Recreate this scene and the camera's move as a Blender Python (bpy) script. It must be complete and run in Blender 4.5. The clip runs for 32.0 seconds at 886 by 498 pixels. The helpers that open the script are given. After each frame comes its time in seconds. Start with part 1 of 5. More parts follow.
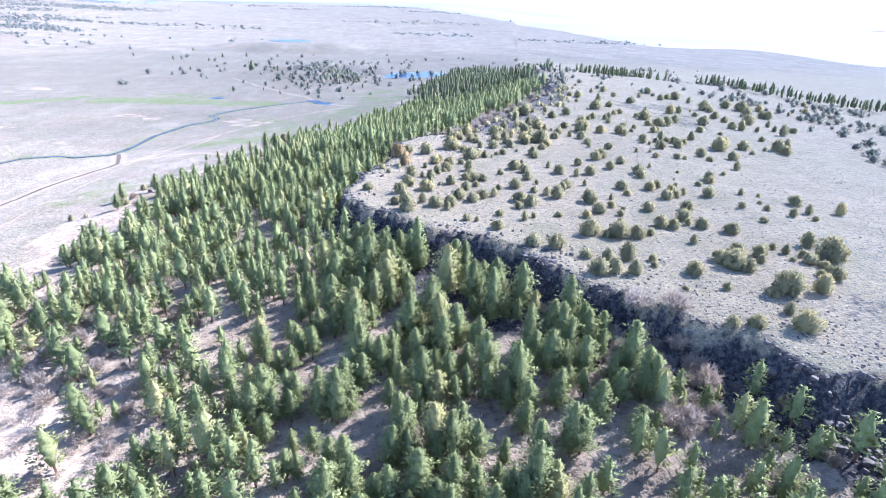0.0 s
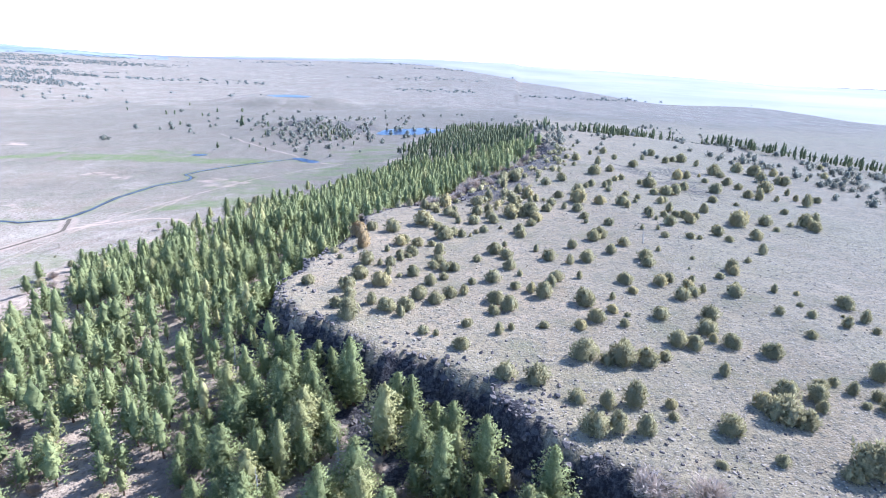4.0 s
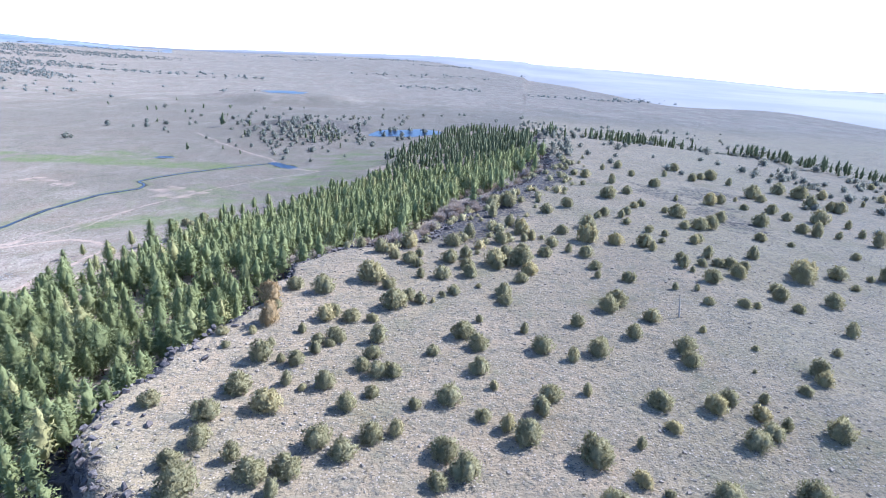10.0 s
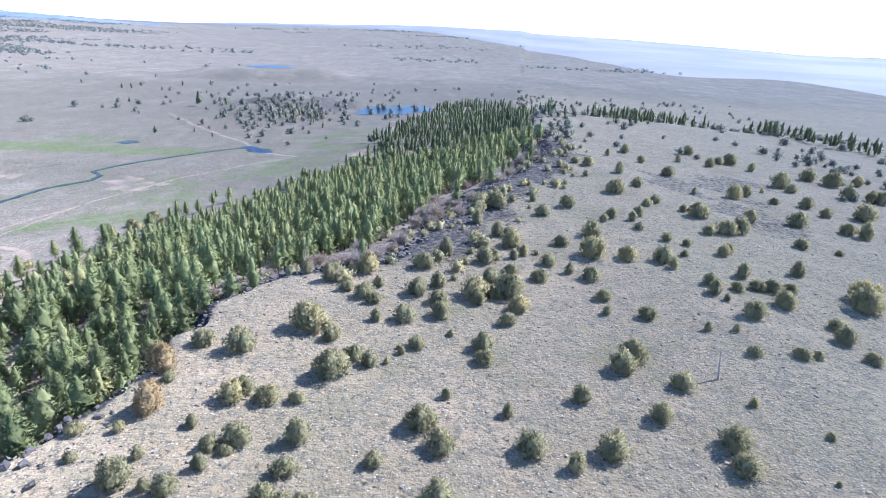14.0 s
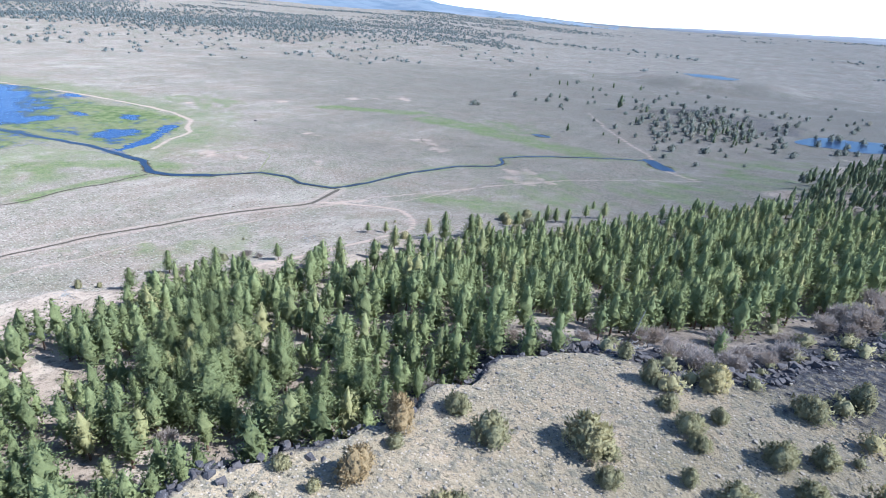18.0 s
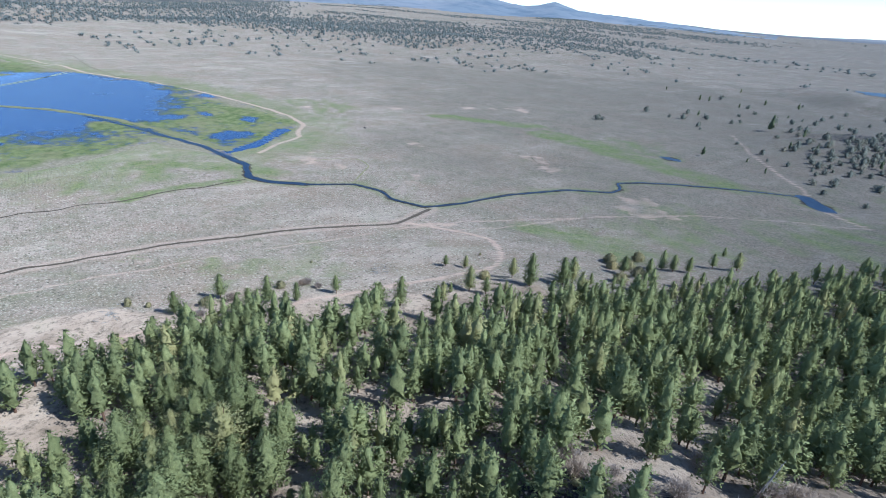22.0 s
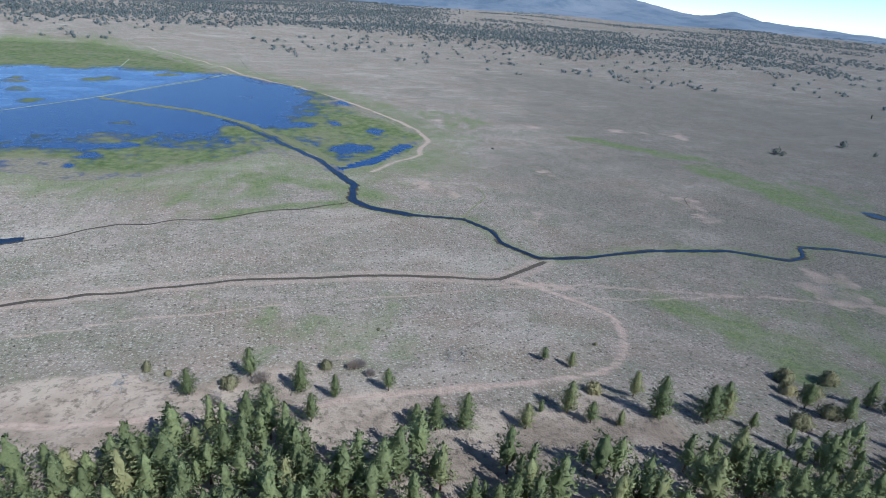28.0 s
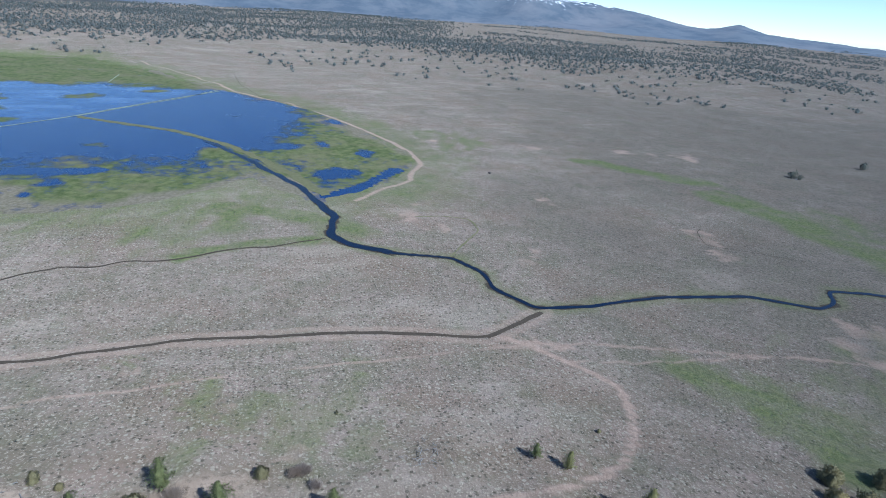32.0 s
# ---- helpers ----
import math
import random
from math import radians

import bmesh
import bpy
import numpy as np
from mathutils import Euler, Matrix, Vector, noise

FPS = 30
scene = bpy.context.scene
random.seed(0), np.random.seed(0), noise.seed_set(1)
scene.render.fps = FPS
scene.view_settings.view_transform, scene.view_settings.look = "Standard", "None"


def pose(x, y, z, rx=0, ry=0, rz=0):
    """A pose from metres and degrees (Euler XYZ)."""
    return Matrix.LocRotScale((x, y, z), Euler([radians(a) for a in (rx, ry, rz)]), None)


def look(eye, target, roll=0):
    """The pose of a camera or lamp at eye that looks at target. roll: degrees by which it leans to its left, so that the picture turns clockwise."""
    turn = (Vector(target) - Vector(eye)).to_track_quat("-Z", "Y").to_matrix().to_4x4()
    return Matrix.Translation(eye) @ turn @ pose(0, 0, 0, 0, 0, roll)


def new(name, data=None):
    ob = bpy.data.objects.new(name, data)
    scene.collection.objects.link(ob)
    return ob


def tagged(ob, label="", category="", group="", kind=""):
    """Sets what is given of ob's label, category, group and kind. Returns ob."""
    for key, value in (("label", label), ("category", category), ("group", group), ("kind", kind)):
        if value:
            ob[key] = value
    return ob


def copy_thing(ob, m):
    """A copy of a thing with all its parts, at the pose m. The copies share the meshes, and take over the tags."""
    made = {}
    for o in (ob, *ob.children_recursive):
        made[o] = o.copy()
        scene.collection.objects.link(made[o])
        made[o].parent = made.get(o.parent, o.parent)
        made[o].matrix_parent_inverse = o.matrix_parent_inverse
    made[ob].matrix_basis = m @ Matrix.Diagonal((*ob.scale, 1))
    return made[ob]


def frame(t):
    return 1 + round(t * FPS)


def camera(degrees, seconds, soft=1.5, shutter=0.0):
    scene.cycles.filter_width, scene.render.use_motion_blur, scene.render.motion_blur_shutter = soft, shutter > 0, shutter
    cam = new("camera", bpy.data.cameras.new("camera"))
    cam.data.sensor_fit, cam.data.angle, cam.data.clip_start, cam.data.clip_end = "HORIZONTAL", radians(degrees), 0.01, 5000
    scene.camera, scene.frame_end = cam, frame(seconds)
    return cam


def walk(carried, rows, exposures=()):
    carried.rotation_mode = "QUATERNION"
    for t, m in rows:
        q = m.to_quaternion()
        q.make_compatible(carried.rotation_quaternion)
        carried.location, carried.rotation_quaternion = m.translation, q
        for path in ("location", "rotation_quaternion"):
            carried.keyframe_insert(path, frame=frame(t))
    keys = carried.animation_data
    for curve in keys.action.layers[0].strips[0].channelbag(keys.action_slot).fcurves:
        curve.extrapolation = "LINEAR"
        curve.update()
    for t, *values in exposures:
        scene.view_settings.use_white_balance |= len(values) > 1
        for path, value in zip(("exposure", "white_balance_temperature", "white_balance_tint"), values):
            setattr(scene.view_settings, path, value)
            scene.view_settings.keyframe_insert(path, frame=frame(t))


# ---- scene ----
cam = camera(76.9, 32.0, soft=0.65)
PATH = [
    (0, (0.581, 7.963, 125.58), (0.617, 9.79, 124.765), 1.9),
    (0.5, (2.669, 14.487, 125.56), (2.703, 16.314, 124.747), 2.0),
    (1, (4.82, 21.005, 125.552), (4.851, 22.836, 124.748), 2.0),
    (1.5, (6.989, 27.473, 125.535), (7.018, 29.308, 124.738), 2.1),
    (2, (9.048, 33.96, 125.534), (9.075, 35.795, 124.738), 2.1),
    (2.5, (11.007, 40.564, 125.561), (11.032, 42.408, 124.787), 2.2),
    (3, (12.956, 47.269, 125.593), (12.977, 49.142, 124.893), 2.1),
    (3.5, (14.889, 53.88, 125.578), (14.906, 55.771, 124.93), 2.1),
    (5.5, (22.046, 79.704, 125.133), (22.06, 81.595, 124.481), 2.3),
    (6, (23.542, 86.216, 125.102), (23.556, 88.107, 124.45), 2.5),
    (6.5, (25.042, 92.77, 125.041), (25.055, 94.66, 124.387), 2.6),
    (7, (26.532, 99.489, 124.882), (26.541, 101.378, 124.227), 2.6),
    (7.5, (27.995, 106.235, 124.696), (28.001, 108.124, 124.04), 2.7),
    (8, (29.48, 112.804, 124.499), (29.48, 114.693, 123.841), 2.6),
    (8.5, (30.639, 119.383, 124.311), (30.636, 121.272, 123.652), 2.7),
    (9, (31.715, 125.74, 124.137), (31.71, 127.629, 123.48), 2.9),
    (9.5, (32.877, 132.16, 124.02), (32.869, 134.049, 123.364), 2.9),
    (10, (33.974, 138.542, 123.995), (33.965, 140.43, 123.337), 3.0),
    (10.5, (35.109, 144.768, 123.997), (35.101, 146.657, 123.34), 3.0),
    (11, (36.224, 150.929, 124.031), (36.216, 152.817, 123.371), 3.0),
    (11.5, (37.455, 157.421, 124.06), (37.449, 159.306, 123.393), 2.7),
    (12, (38.777, 163.879, 124.117), (38.774, 165.737, 123.378), 2.8),
    (12.5, (40.058, 170.098, 124.184), (40.054, 171.955, 123.442), 2.7),
    (13, (41.492, 176.185, 124.196), (41.484, 178.041, 123.453), 2.5),
    (13.5, (42.685, 182.297, 124.208), (42.675, 184.153, 123.463), 2.3),
    (14, (43.454, 188.389, 124.141), (43.447, 190.245, 123.394), 2.3),
    (14.5, (43.725, 194.346, 124.02), (43.544, 196.19, 123.267), 2.7),
    (15, (43.869, 200.734, 123.884), (43.063, 202.386, 123.096), 3.5),
    (15.5, (44.032, 207.282, 123.825), (43.039, 208.822, 123.024), 4.6),
    (17.5, (41.4, 229.683, 122.709), (40.268, 231.126, 121.913), 3.8),
    (18, (40.27, 235.149, 122.618), (39.06, 236.527, 121.819), 3.9),
    (18.5, (38.666, 240.44, 122.561), (37.422, 241.787, 121.762), 3.9),
    (19, (36.673, 245.596, 122.555), (35.393, 246.906, 121.753), 3.9),
    (19.5, (34.463, 250.572, 122.607), (33.117, 251.811, 121.8), 3.9),
    (20, (32.168, 255.528, 122.705), (30.753, 256.686, 121.895), 4.0),
    (20.5, (29.626, 260.383, 122.736), (28.198, 261.527, 121.929), 3.9),
    (21, (26.74, 265.143, 122.732), (25.31, 266.285, 121.925), 3.9),
    (21.5, (23.665, 269.798, 122.696), (22.22, 270.924, 121.892), 3.9),
    (22, (20.424, 274.432, 122.619), (18.938, 275.501, 121.814), 3.9),
    (22.5, (16.852, 278.941, 122.502), (15.33, 279.956, 121.695), 3.9),
    (23, (13.198, 283.219, 122.406), (11.649, 284.193, 121.599), 4.0),
    (23.5, (9.318, 287.286, 122.371), (7.75, 288.231, 121.564), 4.1),
    (24, (5.368, 291.221, 122.405), (3.772, 292.115, 121.596), 4.1),
    (24.5, (1.386, 294.992, 122.486), (-0.234, 295.841, 121.677), 4.1),
    (25, (-2.713, 298.739, 122.585), (-4.346, 299.563, 121.776), 4.2),
    (25.5, (-6.849, 302.264, 122.642), (-8.504, 303.043, 121.834), 4.2),
    (26, (-10.865, 305.605, 122.737), (-12.544, 306.329, 121.927), 4.3),
    (26.5, (-14.995, 308.932, 122.904), (-16.687, 309.625, 122.092), 4.3),
    (28.5, (-32.516, 321.602, 124.667), (-34.229, 322.238, 123.853), 4.3),
    (29, (-36.785, 324.637, 124.971), (-38.501, 325.269, 124.161), 4.4),
    (29.5, (-41.135, 327.512, 125.31), (-42.854, 328.141, 124.504), 4.4),
    (30, (-45.491, 330.334, 125.671), (-47.211, 330.961, 124.866), 4.4),
    (30.5, (-49.747, 333.009, 125.971), (-51.469, 333.638, 125.171), 4.4),
    (31, (-53.858, 335.537, 126.248), (-55.583, 336.166, 125.455), 4.3),
    (31.5, (-57.967, 338.13, 126.434), (-59.695, 338.76, 125.648), 4.3),
    (32, (-62.071, 340.744, 126.569), (-63.801, 341.375, 125.789), 4.2),
]
walk(cam, [(t, look(eye, target, roll)) for t, eye, target, roll in PATH],
     [(0.0, 2.36, 5480, 14), (3.0, 2.2, 5480, 13), (6.0, 1.74, 5430, 12), (9.0, 1.68, 5430, 12), (13.0, 1.68, 5430, 11), (15.5, 1.6, 5430, 9), (18.0, 1.29, 5400, 5), (21.0, 0.93, 5400, 3),
      (24.0, 0.56, 5400, 3), (27.0, 0.36, 5400, 3), (32.0, 0.25, 5400, 4)])

# ---------------------------------------------------------------- light
SUN_FROM, SUN_HIGH = 27.0, 44.0  # degrees from +x towards +y, and above the horizon
world = bpy.data.worlds.new("sky")
scene.world = world
world.use_nodes = True
sky = world.node_tree.nodes.new("ShaderNodeTexSky")
sky.sky_type, sky.sun_disc = "NISHITA", False
sky.sun_elevation, sky.sun_rotation = radians(SUN_HIGH), radians(90 - SUN_FROM)
sky.altitude, sky.air_density, sky.dust_density, sky.ozone_density = 2600, 0.9, 0.0, 1.4
backing = world.node_tree.nodes["Background"]
backing.inputs["Strength"].default_value = 0.128
world.node_tree.links.new(sky.outputs[0], backing.inputs["Color"])
sun = new("sun", bpy.data.lights.new("sun", "SUN"))
sun.data.energy, sun.data.angle, sun.data.color = 4.0, radians(0.53), (1.0, 0.97, 0.93)
sun.matrix_world = look((0, 0, 600), (-math.cos(radians(SUN_FROM)), -math.sin(radians(SUN_FROM)), 600 - math.tan(radians(SUN_HIGH))))


# ---------------------------------------------------------------- materials
class Paint:
    """Short calls for the nodes of one material."""

    def __init__(self, name):
        self.material = bpy.data.materials.new(name)
        self.material.use_nodes = True
        self.tree = self.material.node_tree
        self.shader = self.tree.nodes["Principled BSDF"]
        self.shader.inputs["Specular IOR Level"].default_value = 0.25
        self.where = self.tree.nodes.new("ShaderNodeNewGeometry")

    def node(self, kind, **inputs):
        n = self.tree.nodes.new("ShaderNode" + kind)
        for key, value in inputs.items():
            self.feed(value, n.inputs[key.replace("_", " ")])
        return n

    def feed(self, value, socket):
        if isinstance(value, bpy.types.NodeSocket):
            self.tree.links.new(value, socket)
        else:
            socket.default_value = (*value, 1) if isinstance(value, tuple) and socket.type == "RGBA" else value

    def noise(self, size, detail=3.0, rough=0.6):
        n = self.node("TexNoise", Scale=1.0 / size, Detail=detail, Roughness=rough)
        self.tree.links.new(self.where.outputs["Position"], n.inputs["Vector"])
        return n.outputs["Fac"]

    def streaks(self, wide, turn):
        m = self.node("Mapping")
        m.inputs["Rotation"].default_value, m.inputs["Scale"].default_value = (0, 0, turn), (1 / wide, 0.42 / wide, 1 / wide)
        self.tree.links.new(self.where.outputs["Position"], m.inputs["Vector"])
        n = self.node("TexNoise", Scale=1.0, Detail=5.0, Roughness=0.65)
        self.tree.links.new(m.outputs[0], n.inputs["Vector"])
        return n.outputs["Fac"]

    def cells(self, size, feature="F1"):
        n = self.node("TexVoronoi", Scale=1.0 / size)
        n.feature = feature
        self.tree.links.new(self.where.outputs["Position"], n.inputs["Vector"])
        return n

    def ramp(self, value, low, high, a=0.0, b=1.0):
        n = self.node("MapRange", Value=value)
        n.inputs["From Min"].default_value, n.inputs["From Max"].default_value = low, high
        n.inputs["To Min"].default_value, n.inputs["To Max"].default_value = a, b
        return n.outputs[0]

    def mix(self, fac, a, b):
        n = self.tree.nodes.new("ShaderNodeMix")
        n.data_type = "RGBA"
        self.feed(fac, n.inputs[0]), self.feed(a, n.inputs[6]), self.feed(b, n.inputs[7])
        return n.outputs[2]

    def sum(self, op, a, b):
        n = self.tree.nodes.new("ShaderNodeMath")
        n.operation = op
        self.feed(a, n.inputs[0]), self.feed(b, n.inputs[1])
        return n.outputs[0]

    def bump(self, value, depth, strength=1.0):
        n = self.node("Bump", Height=value, Distance=depth, Strength=strength)
        self.tree.links.new(n.outputs[0], self.shader.inputs["Normal"])

    def done(self, colour, rough=0.9):
        self.feed(colour, self.shader.inputs["Base Color"]), self.feed(rough, self.shader.inputs["Roughness"])
        return self.material


def ground_material():
    p = Paint("ground")
    p.shader.inputs["Diffuse Roughness"].default_value = 1.0
    a, b = p.node("Attribute"), p.node("Attribute")
    a.attribute_name, b.attribute_name = "cover_a", "cover_b"
    sa, sb = p.node("SeparateColor", Color=a.outputs["Color"]), p.node("SeparateColor", Color=b.outputs["Color"])
    green, dirt, rock = sa.outputs
    duff, mud, mesa = sb.outputs
    broad, patch, fine, speck = p.noise(120, 4), p.noise(19, 4), p.noise(2.3, 4, 0.7), p.noise(0.7, 2)
    sage = p.mix(p.ramp(broad, 0.35, 0.65), (0.225, 0.172, 0.145), (0.29, 0.23, 0.195))
    sage = p.mix(p.ramp(patch, 0.4, 0.7, 0, 0.55), sage, (0.2, 0.168, 0.13))
    sage = p.mix(p.ramp(p.noise(8, 5), 0.4, 0.65, 0, 0.5), sage, (0.15, 0.13, 0.095))
    sage = p.mix(p.ramp(fine, 0.5, 0.62, 0, 0.6), sage, (0.1, 0.088, 0.062))
    sage = p.mix(p.ramp(p.noise(34, 6, 0.7), 0.5, 0.6, 0, 0.5), sage, (0.13, 0.125, 0.08))
    sage = p.mix(p.ramp(p.noise(62, 5, 0.65), 0.48, 0.6, 0, 0.6), sage, (0.185, 0.132, 0.1))
    sage = p.mix(p.ramp(p.streaks(26, 0.5), 0.5, 0.64, 0, 0.35), sage, (0.135, 0.118, 0.088))
    sage = p.mix(p.ramp(p.streaks(34, 0.1), 0.53, 0.68, 0, 0.4), sage, (0.37, 0.315, 0.262))
    # Pale cells are tufts; near-black cells paint the shadows of the bushes
    tuft_and_shade = p.cells(1.7)
    sage = p.mix(p.ramp(tuft_and_shade.outputs["Distance"], 0.2, 0.42, 0.75, 0), sage, p.mix(p.ramp(tuft_and_shade.outputs["Color"], 0.35, 0.65), (0.05, 0.046, 0.033), (0.34, 0.31, 0.25)))
    sage = p.mix(p.ramp(speck, 0.55, 0.68, 0, 0.65), sage, (0.43, 0.37, 0.3))
    sage = p.mix(p.ramp(p.sum("ADD", a.outputs["Alpha"], p.ramp(patch, 0, 1, -0.4, 0.4)), 0.25, 0.8, 0, 0.62), sage, p.mix(p.ramp(p.noise(1.5, 3), 0.4, 0.62), (0.17, 0.145, 0.115), (0.07, 0.062, 0.048)))
    gravel = p.mix(p.ramp(patch, 0.35, 0.68), (0.36, 0.272, 0.182), (0.236, 0.183, 0.116))
    gravel = p.mix(p.ramp(broad, 0.45, 0.62, 0, 0.6), gravel, (0.292, 0.247, 0.15))
    gravel = p.mix(p.ramp(p.noise(6, 5), 0.42, 0.62, 0, 0.7), gravel, (0.25, 0.207, 0.143))
    gravel = p.mix(p.ramp(fine, 0.5, 0.62, 0, 0.8), gravel, (0.165, 0.145, 0.11))
    gravel = p.mix(p.ramp(p.noise(1.1, 3, 0.7), 0.55, 0.64, 0, 0.8), gravel, (0.1, 0.088, 0.075))
    # Light cells are stones; dark cells paint shadow in the gaps between
    stones = p.cells(0.75)
    gravel = p.mix(p.ramp(stones.outputs["Distance"], 0.2, 0.34, 0.85, 0), gravel, p.mix(p.ramp(stones.outputs["Color"], 0.3, 0.7), (0.14, 0.12, 0.1), (0.44, 0.365, 0.3)))
    colour = p.mix(mesa, sage, gravel)
    litter = p.mix(p.ramp(patch, 0.4, 0.62), (0.22, 0.166, 0.125), (0.36, 0.283, 0.225))
    litter = p.mix(p.ramp(fine, 0.5, 0.7), litter, (0.11, 0.085, 0.066))
    colour = p.mix(p.ramp(p.sum("ADD", duff, p.ramp(patch, 0, 1, -0.35, 0.35)), 0.35, 0.65), colour, litter)
    lawn = p.mix(p.ramp(fine, 0.35, 0.65), (0.075, 0.1, 0.038), (0.168, 0.18, 0.077))
    colour = p.mix(p.ramp(p.sum("ADD", green, p.ramp(patch, 0, 1, -0.7, 0.7)), 0.1, 1.0, 0, 0.95), colour, lawn)
    basalt = p.mix(p.ramp(p.noise(1.4, 5, 0.75), 0.45, 0.6), (0.028, 0.025, 0.031), (0.095, 0.086, 0.088))
    colour = p.mix(p.ramp(p.sum("ADD", rock, p.ramp(fine, 0, 1, -0.5, 0.5)), 0.35, 0.62), colour, basalt)
    earth = p.mix(p.ramp(fine, 0.35, 0.65), (0.42, 0.31, 0.25), (0.29, 0.21, 0.165))
    colour = p.mix(p.ramp(p.sum("ADD", dirt, p.ramp(fine, 0, 1, -0.3, 0.3)), 0.3, 0.7, 0, 0.85), colour, earth)
    colour = p.mix(p.ramp(p.sum("ADD", mud, p.ramp(fine, 0, 1, -0.25, 0.25)), 0.35, 0.6), colour, (0.055, 0.045, 0.035))
    p.bump(p.sum("ADD", fine, p.sum("MULTIPLY", speck, 0.45)), 0.8)
    return p.done(colour, 0.95)


def rock_material():
    p = Paint("basalt")
    r = p.node("ObjectInfo").outputs["Random"]
    colour = p.mix(p.noise(0.9, 4), (0.04, 0.035, 0.04), (0.125, 0.112, 0.112))
    colour = p.mix(p.ramp(p.noise(0.6, 3), 0.57, 0.69, 0, 0.6), colour, (0.22, 0.2, 0.195))
    colour = p.mix(p.ramp(r, 0, 1, 0, 0.35), colour, (0.17, 0.13, 0.11))
    p.bump(p.noise(0.5, 4), 0.25)
    return p.done(colour, 0.92)


def bark_material(name, dark, light):
    p = Paint(name)
    p.bump(p.noise(0.25, 3), 0.08)
    return p.done(p.mix(p.noise(0.6, 3), dark, light), 0.95)


def leaf_material(name, dark, light, old, share):
    p = Paint(name)
    tint = p.node("Attribute")
    tint.attribute_name = "tint"
    each = p.sum("FRACT", p.sum("ADD", tint.outputs["Fac"], p.node("ObjectInfo").outputs["Random"]), 0.0)
    blend = p.sum("ADD", p.sum("MULTIPLY", p.where.outputs["Random Per Island"], 0.45), p.sum("MULTIPLY", p.ramp(p.noise(0.6, 4, 0.75), 0.3, 0.7), 0.55))
    colour = p.mix(blend, dark, light)
    p.bump(p.noise(0.35, 3, 0.7), 0.24)
    colour = p.mix(p.ramp(each, 1 - share, 1, 0, 0.8), colour, old)
    colour = p.mix(p.ramp(each, 0.0, 0.5, 0.5, 0), colour, dark)
    p.done(colour, 0.75)
    through_leaf = p.node("BsdfTranslucent", Color=p.mix(0.35, colour, light))
    both = p.node("MixShader", Fac=0.3)
    p.tree.links.new(p.shader.outputs[0], both.inputs[1])
    p.tree.links.new(through_leaf.outputs[0], both.inputs[2])
    p.tree.links.new(both.outputs[0], p.tree.nodes["Material Output"].inputs["Surface"])
    return p.material


def water_material(name, deep, shallow):
    p = Paint(name)
    p.shader.inputs["Specular IOR Level"].default_value = 0.22
    p.bump(p.noise(0.7, 2), 0.12, 0.5)
    return p.done(p.mix(p.noise(60, 2), deep, shallow), 0.32)


def marsh_material():
    p = Paint("marsh_water")
    reach, pale, dry = p.node("Attribute"), p.node("Attribute"), p.node("Attribute")
    reach.attribute_name, pale.attribute_name, dry.attribute_name = "reed", "pale", "dry"
    broad = p.sum("ADD", p.sum("MULTIPLY", p.noise(70, 8, 0.68), 0.7), p.sum("MULTIPLY", p.noise(11, 6, 0.72), 0.55))
    broad = p.ramp(broad, 0.425, 0.825, 0.305, 0.945)
    reed = p.ramp(p.sum("ADD", broad, reach.outputs["Fac"]), 0.66, 0.88)
    green = p.mix(p.ramp(p.noise(9, 5, 0.7), 0.35, 0.65), (0.075, 0.1, 0.032), (0.19, 0.205, 0.085))
    green = p.mix(p.ramp(p.noise(46, 5, 0.65), 0.45, 0.65, 0, 0.55), green, (0.24, 0.2, 0.125))
    tan = p.mix(p.ramp(p.noise(3, 5, 0.7), 0.35, 0.65), (0.17, 0.145, 0.1), (0.31, 0.255, 0.195))
    green = p.mix(p.ramp(p.sum("ADD", dry.outputs["Fac"], p.ramp(p.noise(16, 4), 0, 1, -0.5, 0.5)), 0.3, 0.9, 0, 0.85), green, tan)
    # Strong blue of the open water: the sky's reflection given as base colour
    deep = p.mix(p.noise(40, 4), (0.004, 0.024, 0.09), (0.01, 0.042, 0.15))
    # Paler streaks beyond the dyke, a painted reflection of the sky
    sky_sheen = p.mix(p.ramp(p.streaks(30, 1.0), 0.42, 0.62), (0.015, 0.06, 0.19), (0.085, 0.15, 0.3))
    p.shader.inputs["Specular IOR Level"].default_value = 0.2
    p.bump(p.noise(0.9, 2), 0.12, 0.6)
    colour = p.mix(reed, p.mix(p.ramp(pale.outputs["Fac"], 0, 1, 0, 0.85), deep, sky_sheen), green)
    return p.done(colour, p.ramp(reed, 0, 1, 0.25, 0.95))


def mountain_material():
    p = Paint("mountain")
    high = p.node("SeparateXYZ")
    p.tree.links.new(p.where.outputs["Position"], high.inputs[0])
    # The blue cast of the wooded slopes is distance haze painted into them
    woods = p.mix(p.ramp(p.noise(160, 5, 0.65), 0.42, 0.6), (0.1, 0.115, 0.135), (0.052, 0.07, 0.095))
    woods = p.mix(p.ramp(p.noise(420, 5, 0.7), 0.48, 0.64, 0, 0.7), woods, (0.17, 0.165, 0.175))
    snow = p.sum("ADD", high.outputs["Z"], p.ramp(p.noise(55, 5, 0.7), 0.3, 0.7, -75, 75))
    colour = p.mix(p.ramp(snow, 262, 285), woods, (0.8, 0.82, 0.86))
    # Faint blue glow thickens the painted haze; the slopes give no light
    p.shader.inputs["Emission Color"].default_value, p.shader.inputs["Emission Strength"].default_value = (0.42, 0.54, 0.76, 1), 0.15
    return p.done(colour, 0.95)


